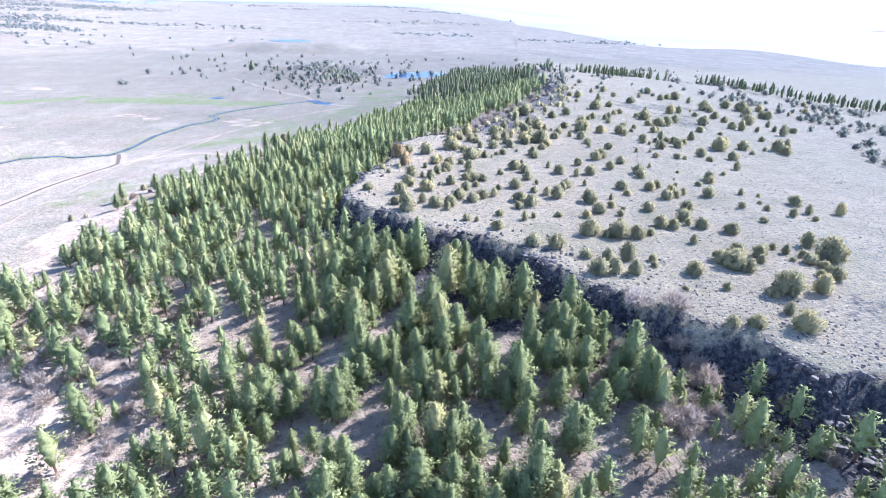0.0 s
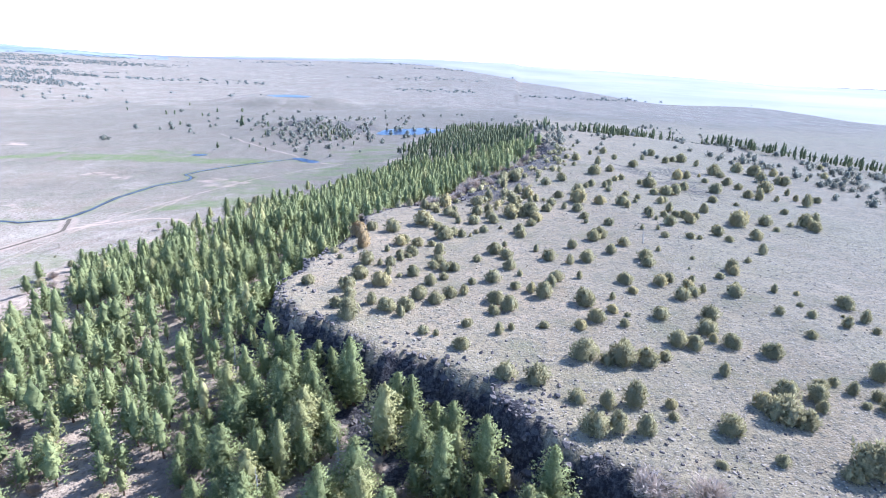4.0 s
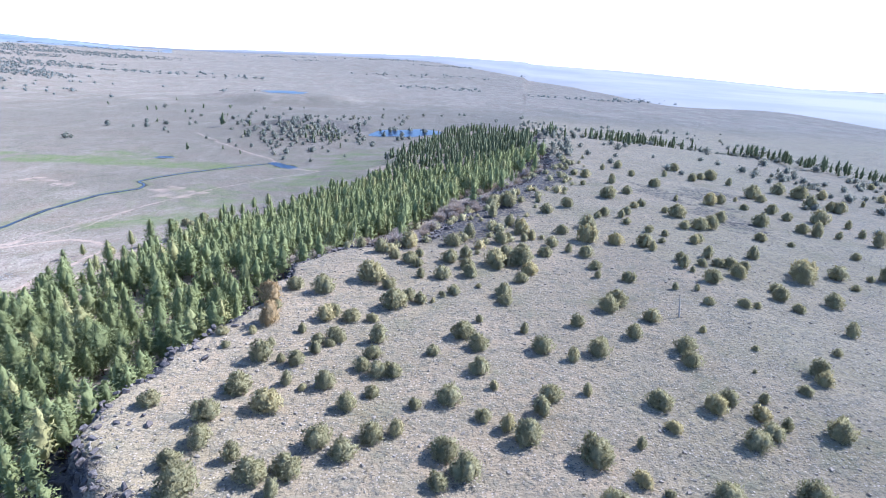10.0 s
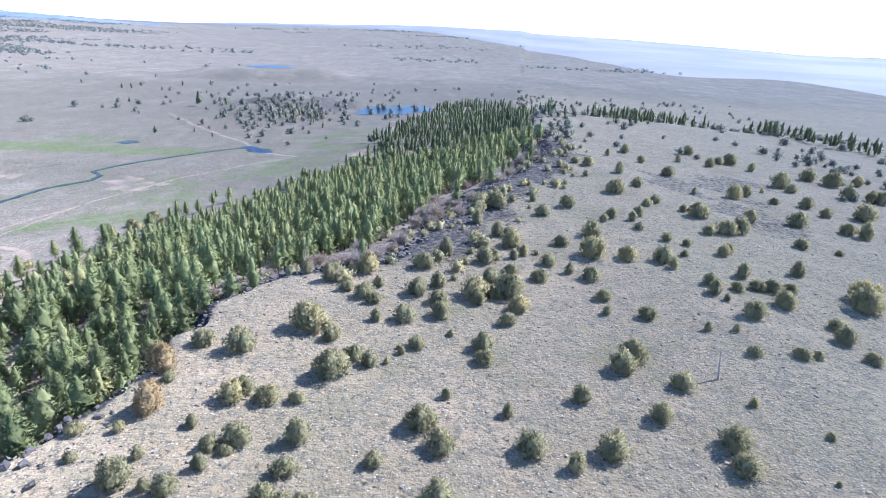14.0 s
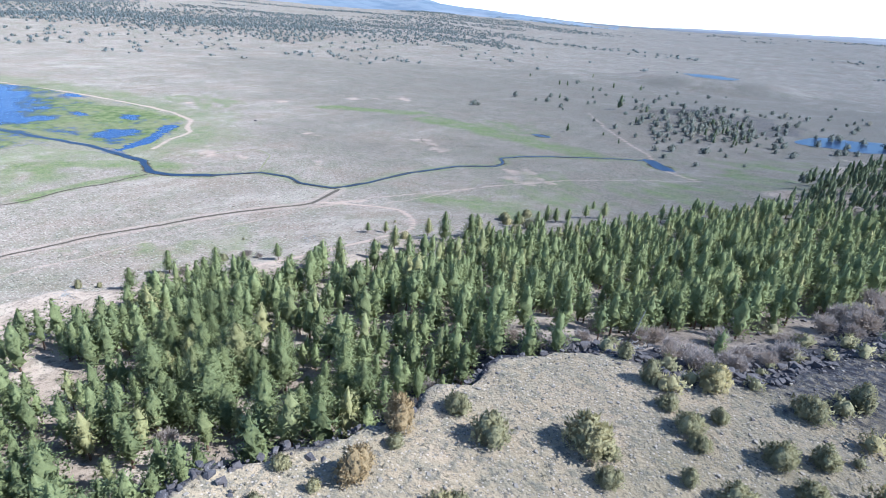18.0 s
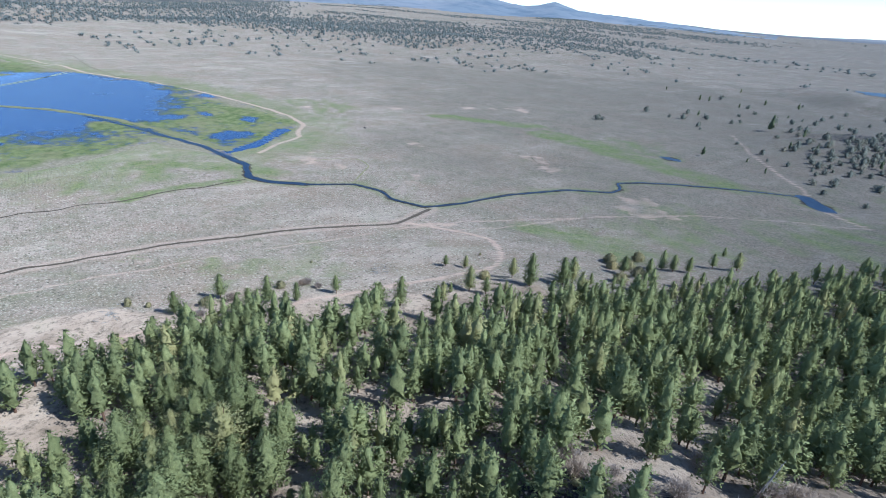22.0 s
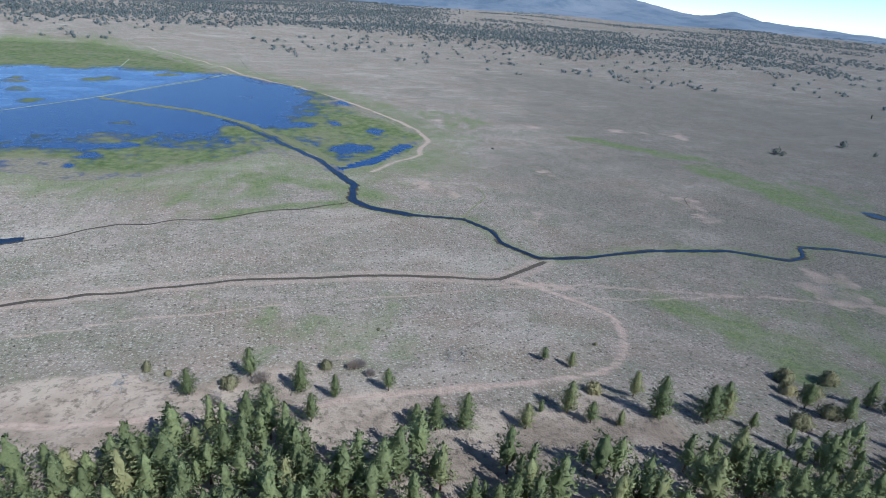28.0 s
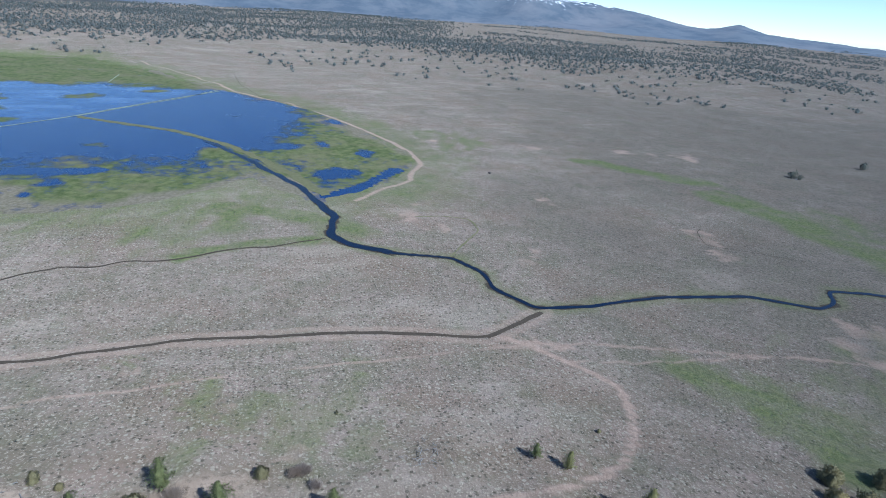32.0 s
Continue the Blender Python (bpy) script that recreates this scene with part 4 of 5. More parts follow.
def pool(name, cx, cy, wide, long, turn, z, seed, label):
    k = 40
    a = np.arange(k) * 2 * math.pi / k
    r = 1 + 0.18 * np.sin(2 * a + seed) + 0.1 * np.sin(5 * a + 2 * seed)
    x, y = wide * r * np.cos(a), long * r * np.sin(a)
    c, s = math.cos(turn), math.sin(turn)
    v = np.stack([cx + x * c - y * s, cy + x * s + y * c, np.full(k, z)], 1)
    v = np.concatenate([v, [[cx, cy, z]]])
    f = np.stack([np.arange(k), (np.arange(k) + 1) % k, np.full(k, k)], 1)
    return tagged(new(name, mesh_of(name, v, f, WATER)), label, "pond", kind="structure")


ribbon("ditch", DITCH, 2.0, 0.14, MUD, "dark muddy ditch cut along the meadow", "ditch")
ribbon("ditch_mouth", DITCH[-3:], 2.6, 0.17, MUD, "brown muddy mouth of the ditch at the river", "ditch")
ribbon("creek", CREEK, 1.3, 0.14, MUD, "thin dark creek winding towards the river", "creek")
ribbon("oxbow", OXBOW, 1.1, 0.14, BANK, "dry dark oxbow channel in the meadow", "channel")
ribbon("old_channel", OLD, 0.45, 0.14, MUD, "faint dark channel on the plain", "channel")
ribbon("fence_line", FENCE_LINE, 0.8, 0.14, MUD, "thin dark ditch running away over the plain", "ditch")
ribbon("levee", LEVEE, 8.0, 0.21, BANK, "low green grassy levee through the marsh lake", "levee")
ribbon("dyke_1", DYKE, 2.6, 0.24, PALE_BANK, "pale low dyke across the marsh lake", "dyke")
ribbon("dyke_2", DYKE_2, 2.2, 0.24, PALE_BANK, "pale low dyke in the far marsh", "dyke")
ribbon("dyke_3", DYKE_3, 1.8, 0.24, PALE_BANK, "thin pale bank in the far marsh", "dyke")
ribbon("river_lower", RIVER_WIDE, 5.0, 0.25, WATER, "dark blue slow river winding into the marsh", "river")
ribbon("river", RIVER, 2.3, 0.26, WATER, "narrow dark river winding through the meadow", "river")
pool("pond_1", *POND, 24, 8.5, -0.74, 0.25, 1, "small blue pond at the head of the river")
pool("pond_2", *POOL, 9, 6, 0.3, 0.25, 2, "tiny blue pool in green grass")
pool("pond_3", -38, 1035, 62, 40, 1.0, 3.25, 3, "blue reservoir beyond the pine wood")
pool("pond_4", -385, 1565, 58, 40, 0.5, 16.4, 4, "distant pale pond on the plain")
pool("pond_5", -335, 201, 5, 9, 0.2, 0.7, 5, "small dark pool beside the creek")


OPEN_WATER = [(-520, -200), (-545, 60), (-564, 143), (-570, 164), (-587, 206), (-577, 240), (-573, 288), (-598, 310), (-612, 318), (-600, 340), (-645, 344), (-719, 376), (-752, 383), (-837, 376), (-873, 335),
              (-914, 308), (-952, 249), (-973, 190), (-997, 143), (-955, 118), (-992, 58), (-980, 15), (-900, -200)]


def build_lake():
    gx, gy = np.arange(-1420, -425, 5.0), np.arange(-320, 510, 5.0)
    x, y = np.meshgrid(gx, gy)
    shore = in_lake(x, y)
    open_d, _, _ = off_line(x, y, OPEN_WATER + OPEN_WATER[:1])
    inside = np.zeros(x.shape, bool)
    for (ax, ay), (bx, by) in zip(OPEN_WATER, OPEN_WATER[1:] + OPEN_WATER[:1]):
        inside ^= ((ay > y) != (by > y)) & (x < (bx - ax) * (y - ay) / (by - ay + 1e-9) + ax)
    into = np.where(inside, open_d, -open_d) + 9 * grain(x, y, 45, 111) + 6 * grain(x, y, 17, 115)
    reed = 0.3 - 0.24 * smooth(-65, 0, into) - 0.44 * smooth(-26, 44, into)
    for cx, cy, rx, ry in [(-600, 370, 16, 26), (-607, 407, 22, 9), (-506, 404, 22, 20), (-574, 440, 16, 13), (-723, 435, 16, 7), (-528, 231, 8, 7), (-498, 207, 9, 8), (-472, 201, 5, 5), (-530, 200, 14, 40)]:
        reed = reed - 0.36 * (1 - smooth(0.4, 1.2, np.hypot((x - cx) / rx, (y - cy) / ry) + 0.4 * grain(x, y, 9, 112)))
    for cx, cy, rx, ry in [(-758, 333, 18, 30), (-613, 217, 12, 22), (-583, 313, 14, 10), (-727, 110, 22, 16), (-796, 81, 24, 18), (-880, 150, 26, 26), (-860, 60, 30, 22), (-930, 215, 22, 30)]:
        reed = reed + 0.42 * (1 - smooth(0.3, 1.3, np.hypot((x - cx) / rx, (y - cy) / ry) + 0.5 * grain(x, y, 14, 113)))
    strip = off_line(x, y, [(-448, 392), (-462, 415), (-490, 438), (-511, 456)])[0]
    reed = reed - 0.75 * (1 - smooth(2.5, 7, strip + 2.5 * grain(x, y, 9, 26)))
    across, side, _ = off_line(x, y, DYKE)
    pale = smooth(-8, 30, -across * side + 14 * grain(x, y, 40, 116))
    reed = reed + 0.14 * pale
    dry = 1 - smooth(-16, 24, shore + 26 * grain(x, y, 60, 117) + 12 * grain(x, y, 21, 118))
    at = np.arange(x.size).reshape(x.shape)
    f = np.stack([at[:-1, :-1], at[:-1, 1:], at[1:, 1:], at[1:, :-1]], -1).reshape(-1, 4)
    f = f[(shore.ravel()[f] > -20).all(1)]
    me = mesh_of("lake", np.stack([x, y, np.full(x.shape, 0.12)], -1).reshape(-1, 3), f, MARSH, flat=False)
    for name, values in (("reed", reed), ("pale", pale), ("dry", dry)):
        me.attributes.new(name, "FLOAT", "POINT").data.foreach_set("value", values.ravel().astype(np.float32))
    tagged(new("lake", me), "shallow blue marsh lake with green reed patches", "lake", kind="structure")


build_lake()


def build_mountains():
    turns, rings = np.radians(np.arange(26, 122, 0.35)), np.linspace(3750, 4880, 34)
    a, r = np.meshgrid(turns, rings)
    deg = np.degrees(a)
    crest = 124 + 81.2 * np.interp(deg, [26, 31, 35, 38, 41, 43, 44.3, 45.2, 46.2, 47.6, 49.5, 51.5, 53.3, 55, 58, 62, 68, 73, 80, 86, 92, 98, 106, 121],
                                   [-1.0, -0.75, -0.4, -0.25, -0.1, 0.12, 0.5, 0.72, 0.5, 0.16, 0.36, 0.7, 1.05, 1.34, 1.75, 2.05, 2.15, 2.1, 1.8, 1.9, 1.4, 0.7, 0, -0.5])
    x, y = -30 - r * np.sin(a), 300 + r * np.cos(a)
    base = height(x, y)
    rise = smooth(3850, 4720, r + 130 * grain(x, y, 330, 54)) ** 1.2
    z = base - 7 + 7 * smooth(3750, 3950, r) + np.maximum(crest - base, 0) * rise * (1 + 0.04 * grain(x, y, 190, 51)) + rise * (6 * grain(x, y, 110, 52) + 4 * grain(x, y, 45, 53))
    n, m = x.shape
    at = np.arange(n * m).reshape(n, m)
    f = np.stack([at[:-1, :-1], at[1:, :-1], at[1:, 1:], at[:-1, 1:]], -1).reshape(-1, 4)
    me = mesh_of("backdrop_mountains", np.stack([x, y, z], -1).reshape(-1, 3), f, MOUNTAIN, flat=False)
    tagged(new("backdrop_mountains", me), "wooded mountain with snow on its summit, blue haze painted in", "mountain", kind="structure")


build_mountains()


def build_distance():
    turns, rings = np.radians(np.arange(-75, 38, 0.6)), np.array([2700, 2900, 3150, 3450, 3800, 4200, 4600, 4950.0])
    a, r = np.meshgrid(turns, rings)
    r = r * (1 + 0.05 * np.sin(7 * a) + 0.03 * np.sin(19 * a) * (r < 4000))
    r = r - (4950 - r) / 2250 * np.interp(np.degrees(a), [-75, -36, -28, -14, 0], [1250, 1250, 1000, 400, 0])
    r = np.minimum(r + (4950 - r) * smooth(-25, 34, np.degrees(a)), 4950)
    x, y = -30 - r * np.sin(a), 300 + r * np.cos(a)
    # Extra sheet 11 m over the ground, added to carry the painted haze
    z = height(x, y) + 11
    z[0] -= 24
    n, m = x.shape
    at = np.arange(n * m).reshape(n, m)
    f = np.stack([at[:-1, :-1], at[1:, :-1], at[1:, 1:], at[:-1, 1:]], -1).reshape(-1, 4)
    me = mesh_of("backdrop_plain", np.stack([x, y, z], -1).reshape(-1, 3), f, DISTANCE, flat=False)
    tagged(new("backdrop_plain", me), "added sheet over the far plain, blue haze painted in", "plain", kind="structure")


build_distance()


# ---------------------------------------------------------------- pine wood below the rim
EDGE = [(-200, -60), (-190, 120), (-160, 225), (-146, 258), (-150, 283), (-149, 318), (-134, 335), (-127, 349), (-118, 373), (-112, 397), (-112, 432), (-108, 470), (-95, 515), (-80, 540),
        (-68, 562), (-58, 592), (-40, 604), (-30, 630), (-30, 680), (-34, 750), (-26, 832), (-14, 905), (4, 1000), (20, 1045), (60, 1090)]
CLEAR = [(-85, 309, 7), (-69, 328, 7), (-66, 337, 5), (-61, 285, 7), (-60, 270, 6), (-97, 305, 5), (-99, 353, 6), (-128, 315, 5), (-131, 261, 6), (-106, 388, 6), (-81, 398, 4), (-76, 426, 4),
         (7, 164, 7), (-4, 162, 6), (-49, 168, 7), (-66, 163, 7), (-62, 197, 6), (-108, 227, 4), (-100, 116, 9), (-81, 108, 9), (-115, 132, 10), (14, 118, 8), (-21, 113, 6), (-84, 246, 4)]


def wood(x, y):
    """How likely a pine stands at a place."""
    d = -inside_rim(x, y)
    e, side, _ = off_line(x, y, EDGE)
    into = e * side
    p = 0.97 * smooth(4, 9, d) * (1 - smooth(1080, 1130, y)) * smooth(-4, 9, into + 7 * grain(x, y, 16, 61) + 16 * smooth(600, 700, y) * grain(x, y, 45, 60))
    p *= 0.4 + 0.6 * smooth(-0.6, 0.0, grain(x, y, 15, 62))
    p *= 0.8 + 0.2 * smooth(120, 230, y)
    p *= 1 - smooth(620, 700, y) * (1 - smooth(-0.75, -0.2, grain(x, y, 33, 59)))
    p *= 1 - 0.75 * (1 - smooth(15, 80, np.hypot((x + 128) * 0.9, y - 118)))
    p *= 1 - 0.93 * smooth(338, 356, y) * (1 - smooth(20, 38, d + 8 * grain(x, y, 21, 58))) * (1 - smooth(560, 620, y))
    p *= smooth(0.7, 1.2, np.hypot(x - 66, y - 136) / 15)
    for cx, cy, r in CLEAR:
        p *= smooth(0.7, 1.15, np.hypot(x - cx, y - cy) / r)
    return p


def leafy(shape, material):
    v, f, soft = shape
    return mesh_of("crown", v, f, material, tint=np.zeros(len(v)), normals=soft)


PINE_KINDS = []
for k in range(7):
    tall = (15.5, 17.5, 13.0, 19.0, 11.0, 16.5, 14.0)[k]
    PINE_KINDS.append((tall, mesh_of("trunk", *pine_trunk(k, tall), PINE_BARK, flat=False),
                       leafy(pine_crown(k, tall, 950, 4, 0.66, 10, 14), PINE_LEAF)))
PINES = []
for k, (tall, trunk, crown) in enumerate(PINE_KINDS):
    tree = tagged(new("pine_tree"), "green ponderosa pine with brown trunk", "pine tree", group="pines of the wood below the rim")
    part("trunk", trunk, tree), part("crown", crown, tree)
    PINES.append(tree)

wx, wy = spread_spots(71, (-215, 20, 140, 620), 5.05, wood)
wz = height(wx, wy)
rng = np.random.default_rng(72)
nearest = (np.hypot(wx - 5, (wy - 150) * 0.9) < 58) | (np.hypot((wx + 75) * 1.1, wy - 318) < 48)
nearest &= np.cumsum(nearest) <= 285
for x, y, z in zip(wx[nearest], wy[nearest], wz[nearest]):
    k = int(rng.integers(7))
    s = (0.44 + 0.62 * rng.beta(1.5, 1.3)) * (1.0 + 0.06 * float(smooth(200, 330, y)))
    s *= 1 + 0.14 * float(1 - smooth(22, 34, -inside_rim(x, y))) * (y < 215)
    PINES[k].scale = (s * rng.uniform(1.08, 1.42), s * rng.uniform(1.08, 1.42), s)
    copy_thing(PINES[k], pose(x, y, z, rng.normal(0, 1.5), rng.normal(0, 1.5), rng.uniform(0, 360)))
LONE_PINES = [(-179, 315, 10.6), (-173, 298, 9.6), (-166, 329, 11.6), (-160, 338, 8.0), (-160, 354, 8.1), (-168, 412, 5.7), (-162, 419, 6.6), (-154, 319, 12.5), (-149, 330, 9.7), (-140, 428, 9.8), (-128, 427, 15.2),
              (-138, 403, 12.2), (-140, 395, 4.8), (-132, 407, 8.1), (-125, 444, 14.4), (-125, 450, 11.1), (-119, 455, 6.5), (-128, 414, 5.7), (-139, 362, 11.9), (-136, 369, 12.5), (-141, 357, 8.9), (-134, 387, 9.2),
              (-126, 487, 10.2), (-116, 492, 10.1), (-121, 510, 10.8), (-116, 512, 9.4), (-111, 517, 8.7), (-109, 535, 8.6), (-100, 541, 10.1), (-129, 454, 11.6), (-113, 444, 8.6), (-119, 564, 5.7)]
for n, (x, y, tall) in enumerate(LONE_PINES):
    k = (3 * n + 1) % 7 if n >= 7 else n
    s = tall / PINE_KINDS[k][0]
    girth = s * rng.uniform(1.15, 1.4)
    if n < 7:
        tree = PINES[n]
    else:
        PINES[k].scale, keep = (girth, girth, s), PINES[k].matrix_basis.copy()
        tree = copy_thing(PINES[k], pose(x, y, ground_z(x, y), 0, 0, 47 * n))
        PINES[k].matrix_basis = keep
    tree.matrix_basis = pose(x, y, ground_z(x, y), 0, 0, 47 * n) @ Matrix.Diagonal((girth, girth, s, 1))
    tagged(tree, "lone ponderosa pine at the edge of the meadow", group="lone pines on the meadow")

SOFT_PINES = []
for k in range(10):
    SOFT_PINES.append(pine_crown(100 + k, 15, 155, 3, 1.12, 7, 9))
SOFT_PINES = [(v / 15, f, soft) for v, f, soft in SOFT_PINES]
TRUNKS = [(v / 15, f) for v, f in (tube([(0, 0, -0.5), (0, 0, 4), (0.1, 0, 9)], [0.27, 0.22, 0.12], 5), tube([(0, 0, -0.5), (0.1, 0.1, 4), (0, 0.2, 9)], [0.24, 0.2, 0.1], 5))]
rest = ~nearest
size = (6.2 + 9.8 * rng.beta(1.4, 1.3, rest.sum())) * (1.0 + 0.06 * smooth(200, 330, wy[rest])) * (1 - 0.25 * smooth(120, 160, -inside_rim(wx[rest], wy[rest])))
spots = np.stack([wx[rest], wy[rest], wz[rest], size * rng.uniform(1.1, 1.55, rest.sum()), size], 1)
scattered("pine_wood", SOFT_PINES, spots, PINE_LEAF, "dense green ponderosa pines on the slope below the rim", "pine wood", 73)
scattered("pine_wood_trunks", TRUNKS, spots, PINE_BARK, "brown pine trunks standing in the wood", "tree trunks", 73)

FAR_PINES = [(v / 15, f, soft) for v, f, soft in (pine_crown(200 + k, 15, 36, 3, 1.4, 7, 9) for k in range(6))]
fx, fy = spread_spots(74, (-60, 620, 175, 1190), 7.5, wood)
size = rng.uniform(8, 17, fx.size)
scattered("far_pine_wood", FAR_PINES, np.stack([fx, fy, height(fx, fy), size * 1.15, size], 1), FAR_PINE_LEAF, "dark green pine wood running along the foot of the rim", "pine wood", 75)


def grove(x, y):
    a = 1 - smooth(0.6, 1.1, np.hypot((x - 235) / 60, (y - 748) / 24) + 0.2 * grain(x, y, 15, 64))
    b = 1 - smooth(8, 26, off_line(x, y, [(335, 742), (376, 700), (415, 665), (480, 610), (550, 480)])[0] + 6 * grain(x, y, 20, 65))
    c = 1 - smooth(4, 20, off_line(x, y, [(112, 745), (150, 705), (200, 700)])[0] + 6 * grain(x, y, 20, 66))
    return np.maximum(np.maximum(0.9 * a, 0.75 * b), 0.5 * c)


fx, fy = spread_spots(76, (110, 400, 580, 1200), 7.5, grove)
size = rng.uniform(8, 15, fx.size)
scattered("mesa_pine_grove", FAR_PINES, np.stack([fx, fy, height(fx, fy), size * 1.2, size], 1), FAR_PINE_LEAF, "groves of dark pines on the far side of the mesa", "pine grove", 77)

NORTH_PINES = [(-519, 1165, 11), (-504, 1167, 11), (-446, 1157, 9), (-449, 1240, 11), (-404, 1258, 12), (-424, 1013, 9), (-309, 982, 21), (-313, 988, 14), (-256, 946, 11), (-277, 793, 10), (-246, 898, 9), (-628, 1228, 8), (-221, 900, 9), (-240, 807, 6), (-212, 787, 6), (-558, 1360, 9), (-366, 1145, 6)]
NORTH_PINES += [(-128 - 22 * math.sin(2.4 * k) - 2 * k, 868 + 5.5 * k + 14 * math.cos(1.7 * k), 7 + 3 * math.sin(1.3 * k) ** 2) for k in range(22)]
scattered("plain_pines", FAR_PINES, [(x, y, ground_z(x, y), 1.5 * h, h) for x, y, h in NORTH_PINES], FAR_PINE_LEAF, "lone dark pines on the open plain", "pine trees", 79)

# ---------------------------------------------------------------- junipers on the mesa
JUNIPER_KINDS = []
for k in range(8):
    tall, wide = 5.0, (5.0, 4.3, 5.6, 3.4, 4.6, 5.2, 3.0, 4.4)[k]
    tree = tagged(new("juniper_tree"), "olive-green rounded juniper on the stony mesa", "juniper", group="junipers on the mesa")
    part("trunk", mesh_of("trunk", *juniper_trunk(k, tall, wide), JUNIPER_BARK, flat=False), tree)
    part("crown", leafy(juniper_crown(k, tall, wide, 620, 4, 0.74), JUNIPER_LEAF), tree)
    JUNIPER_KINDS.append(tree)
for k in range(2):
    tree = tagged(new("juniper_tree"), "rust-brown old juniper at the edge of the rim", "juniper", group="junipers on the mesa")
    part("trunk", mesh_of("trunk", *juniper_trunk(20 + k, 5.0, 4.4), JUNIPER_BARK, flat=False), tree)
    part("crown", leafy(juniper_crown(20 + k, 5.0, 3.7, 620, 4, 0.74), RUST_LEAF), tree)
    JUNIPER_KINDS.append(tree)
RUSTY = [(-14, 279), (-19, 293), (-15, 217)]
rng = np.random.default_rng(81)
made, rusty = 0, 0
for zone in JUNIPERS.values():
    for x, y, tall in zone:
        k = (made * 5 + made // 8) % 8
        s = tall / 5.0
        spread = 0.84 * s ** 0.85
        JUNIPER_KINDS[k].scale = (spread, spread, s)
        at = pose(x, y, ground_z(x, y) - 0.05, 0, 0, rng.uniform(0, 360))
        if min(math.hypot(x - a, y - b) for a, b in RUSTY) < 4.5:
            k, rusty = 8 + rusty % 2, rusty + 1
            JUNIPER_KINDS[k].scale = (spread, spread, s)
            if rusty < 3:
                JUNIPER_KINDS[k].matrix_basis = at @ Matrix.Diagonal((spread, spread, s, 1))
                continue
        if made < 8:
            JUNIPER_KINDS[made].matrix_basis = at @ Matrix.Diagonal((spread, spread, s, 1))
        else:
            keep = JUNIPER_KINDS[k].matrix_basis.copy()
            copy_thing(JUNIPER_KINDS[k], at)
            JUNIPER_KINDS[k].matrix_basis = keep
        made += 1

SOFT_JUNIPERS = [juniper_crown(30 + k, 1.0, 0.9, 40, 4, 1.5, 2) for k in range(8)]


def far_mesa(x, y):
    d = inside_rim(x, y)
    known = (y < 560) & (x < 300 - 0.1 * y)
    p = 0.06 + 0.45 * smooth(0.1, 0.6, grain(x, y, 60, 67)) * (y < 800) + 0.5 * (1 - smooth(5, 50, d)) * (y > 520)
    return np.where((d > 2) & ~known, p, 0) * (x < 560)


jx, jy = spread_spots(82, (20, 130, 580, 1250), 10, far_mesa)
size = rng.uniform(2.5, 6.5, jx.size)
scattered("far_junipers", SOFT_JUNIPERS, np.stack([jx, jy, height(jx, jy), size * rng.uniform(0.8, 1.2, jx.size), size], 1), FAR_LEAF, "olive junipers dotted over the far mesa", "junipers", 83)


def knoll_trees(x, y):
    return 0.95 * np.exp(-(((x + 172) / 52) ** 2 + ((y - 940) / 85) ** 2)) + 0.06 * np.exp(-(((x + 180) / 260) ** 2 + ((y - 1050) / 220) ** 2))


jx, jy = spread_spots(84, (-520, 700, 200, 1500), 9.5, knoll_trees)
size = rng.uniform(3.0, 8.0, jx.size)
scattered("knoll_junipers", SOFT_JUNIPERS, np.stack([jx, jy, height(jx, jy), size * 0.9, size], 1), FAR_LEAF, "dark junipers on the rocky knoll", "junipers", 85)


BELT_NEAR = [(-1900, 300), (-1750, 560), (-1629, 723), (-1509, 827), (-1457, 945), (-1323, 1048), (-1274, 1093), (-1259, 1213), (-1193, 1356), (-1178, 1548), (-1121, 1650), (-1067, 1742)]
BELT_FAR = [(-2950, 500), (-2600, 960), (-2313, 1164), (-2156, 1311), (-2118, 1508), (-2039, 1608), (-2077, 1863), (-1957, 2009), (-1785, 2173), (-1639, 2340), (-1157, 1860), (-1067, 1742)]


def west_belt(x, y):
    w, turn = np.hypot(x + 30, y - 300), np.degrees(np.arctan2(-(x + 30), y - 300))
    a, aside, _ = off_line(x, y, BELT_NEAR)
    b, bside, _ = off_line(x, y, BELT_FAR)
    sway = 60 * grain(x, y, 160, 68)
    belt = smooth(-70, 60, -a * aside + sway) * smooth(-60, 40, b * bside + sway)
    belt = belt * (0.35 + 0.65 * smooth(-0.5, 0.1, grain(x, y, 190, 70))) * smooth(28, 31, turn)
    south = smooth(0, 260, w - np.interp(turn, [60, 72, 82, 90], [1900, 1750, 1850, 1480]) + 160 * grain(x, y, 300, 68)) * smooth(68, 74, turn)
    strips = 0.6 * smooth(0.0, 0.35, grain(x + 0.7 * y, (y - 0.7 * x) * 2.5, 520, 71)) * smooth(2200, 2500, w) * smooth(24, 30, turn) * (1 - smooth(3900, 4200, w))
    thin = 0.2 * smooth(1080, 1300, w) * smooth(30, 38, turn) * smooth(-0.2, 0.5, grain(x, y, 130, 69)) * (1 - smooth(1700, 2000, w))
    thin = thin * (in_lake(x, y) < -30)
    return np.maximum(np.maximum(belt, np.maximum(0.8 * south * (1 - smooth(3900, 4200, w)), strips)), thin)


jx, jy = spread_spots(86, (-4100, -900, -500, 4000), 18, west_belt)
size = rng.uniform(3.4, 8.6, jx.size)
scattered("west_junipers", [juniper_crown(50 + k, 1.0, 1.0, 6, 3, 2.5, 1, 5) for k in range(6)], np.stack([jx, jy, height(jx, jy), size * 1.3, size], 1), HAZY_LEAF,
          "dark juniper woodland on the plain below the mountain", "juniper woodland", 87)


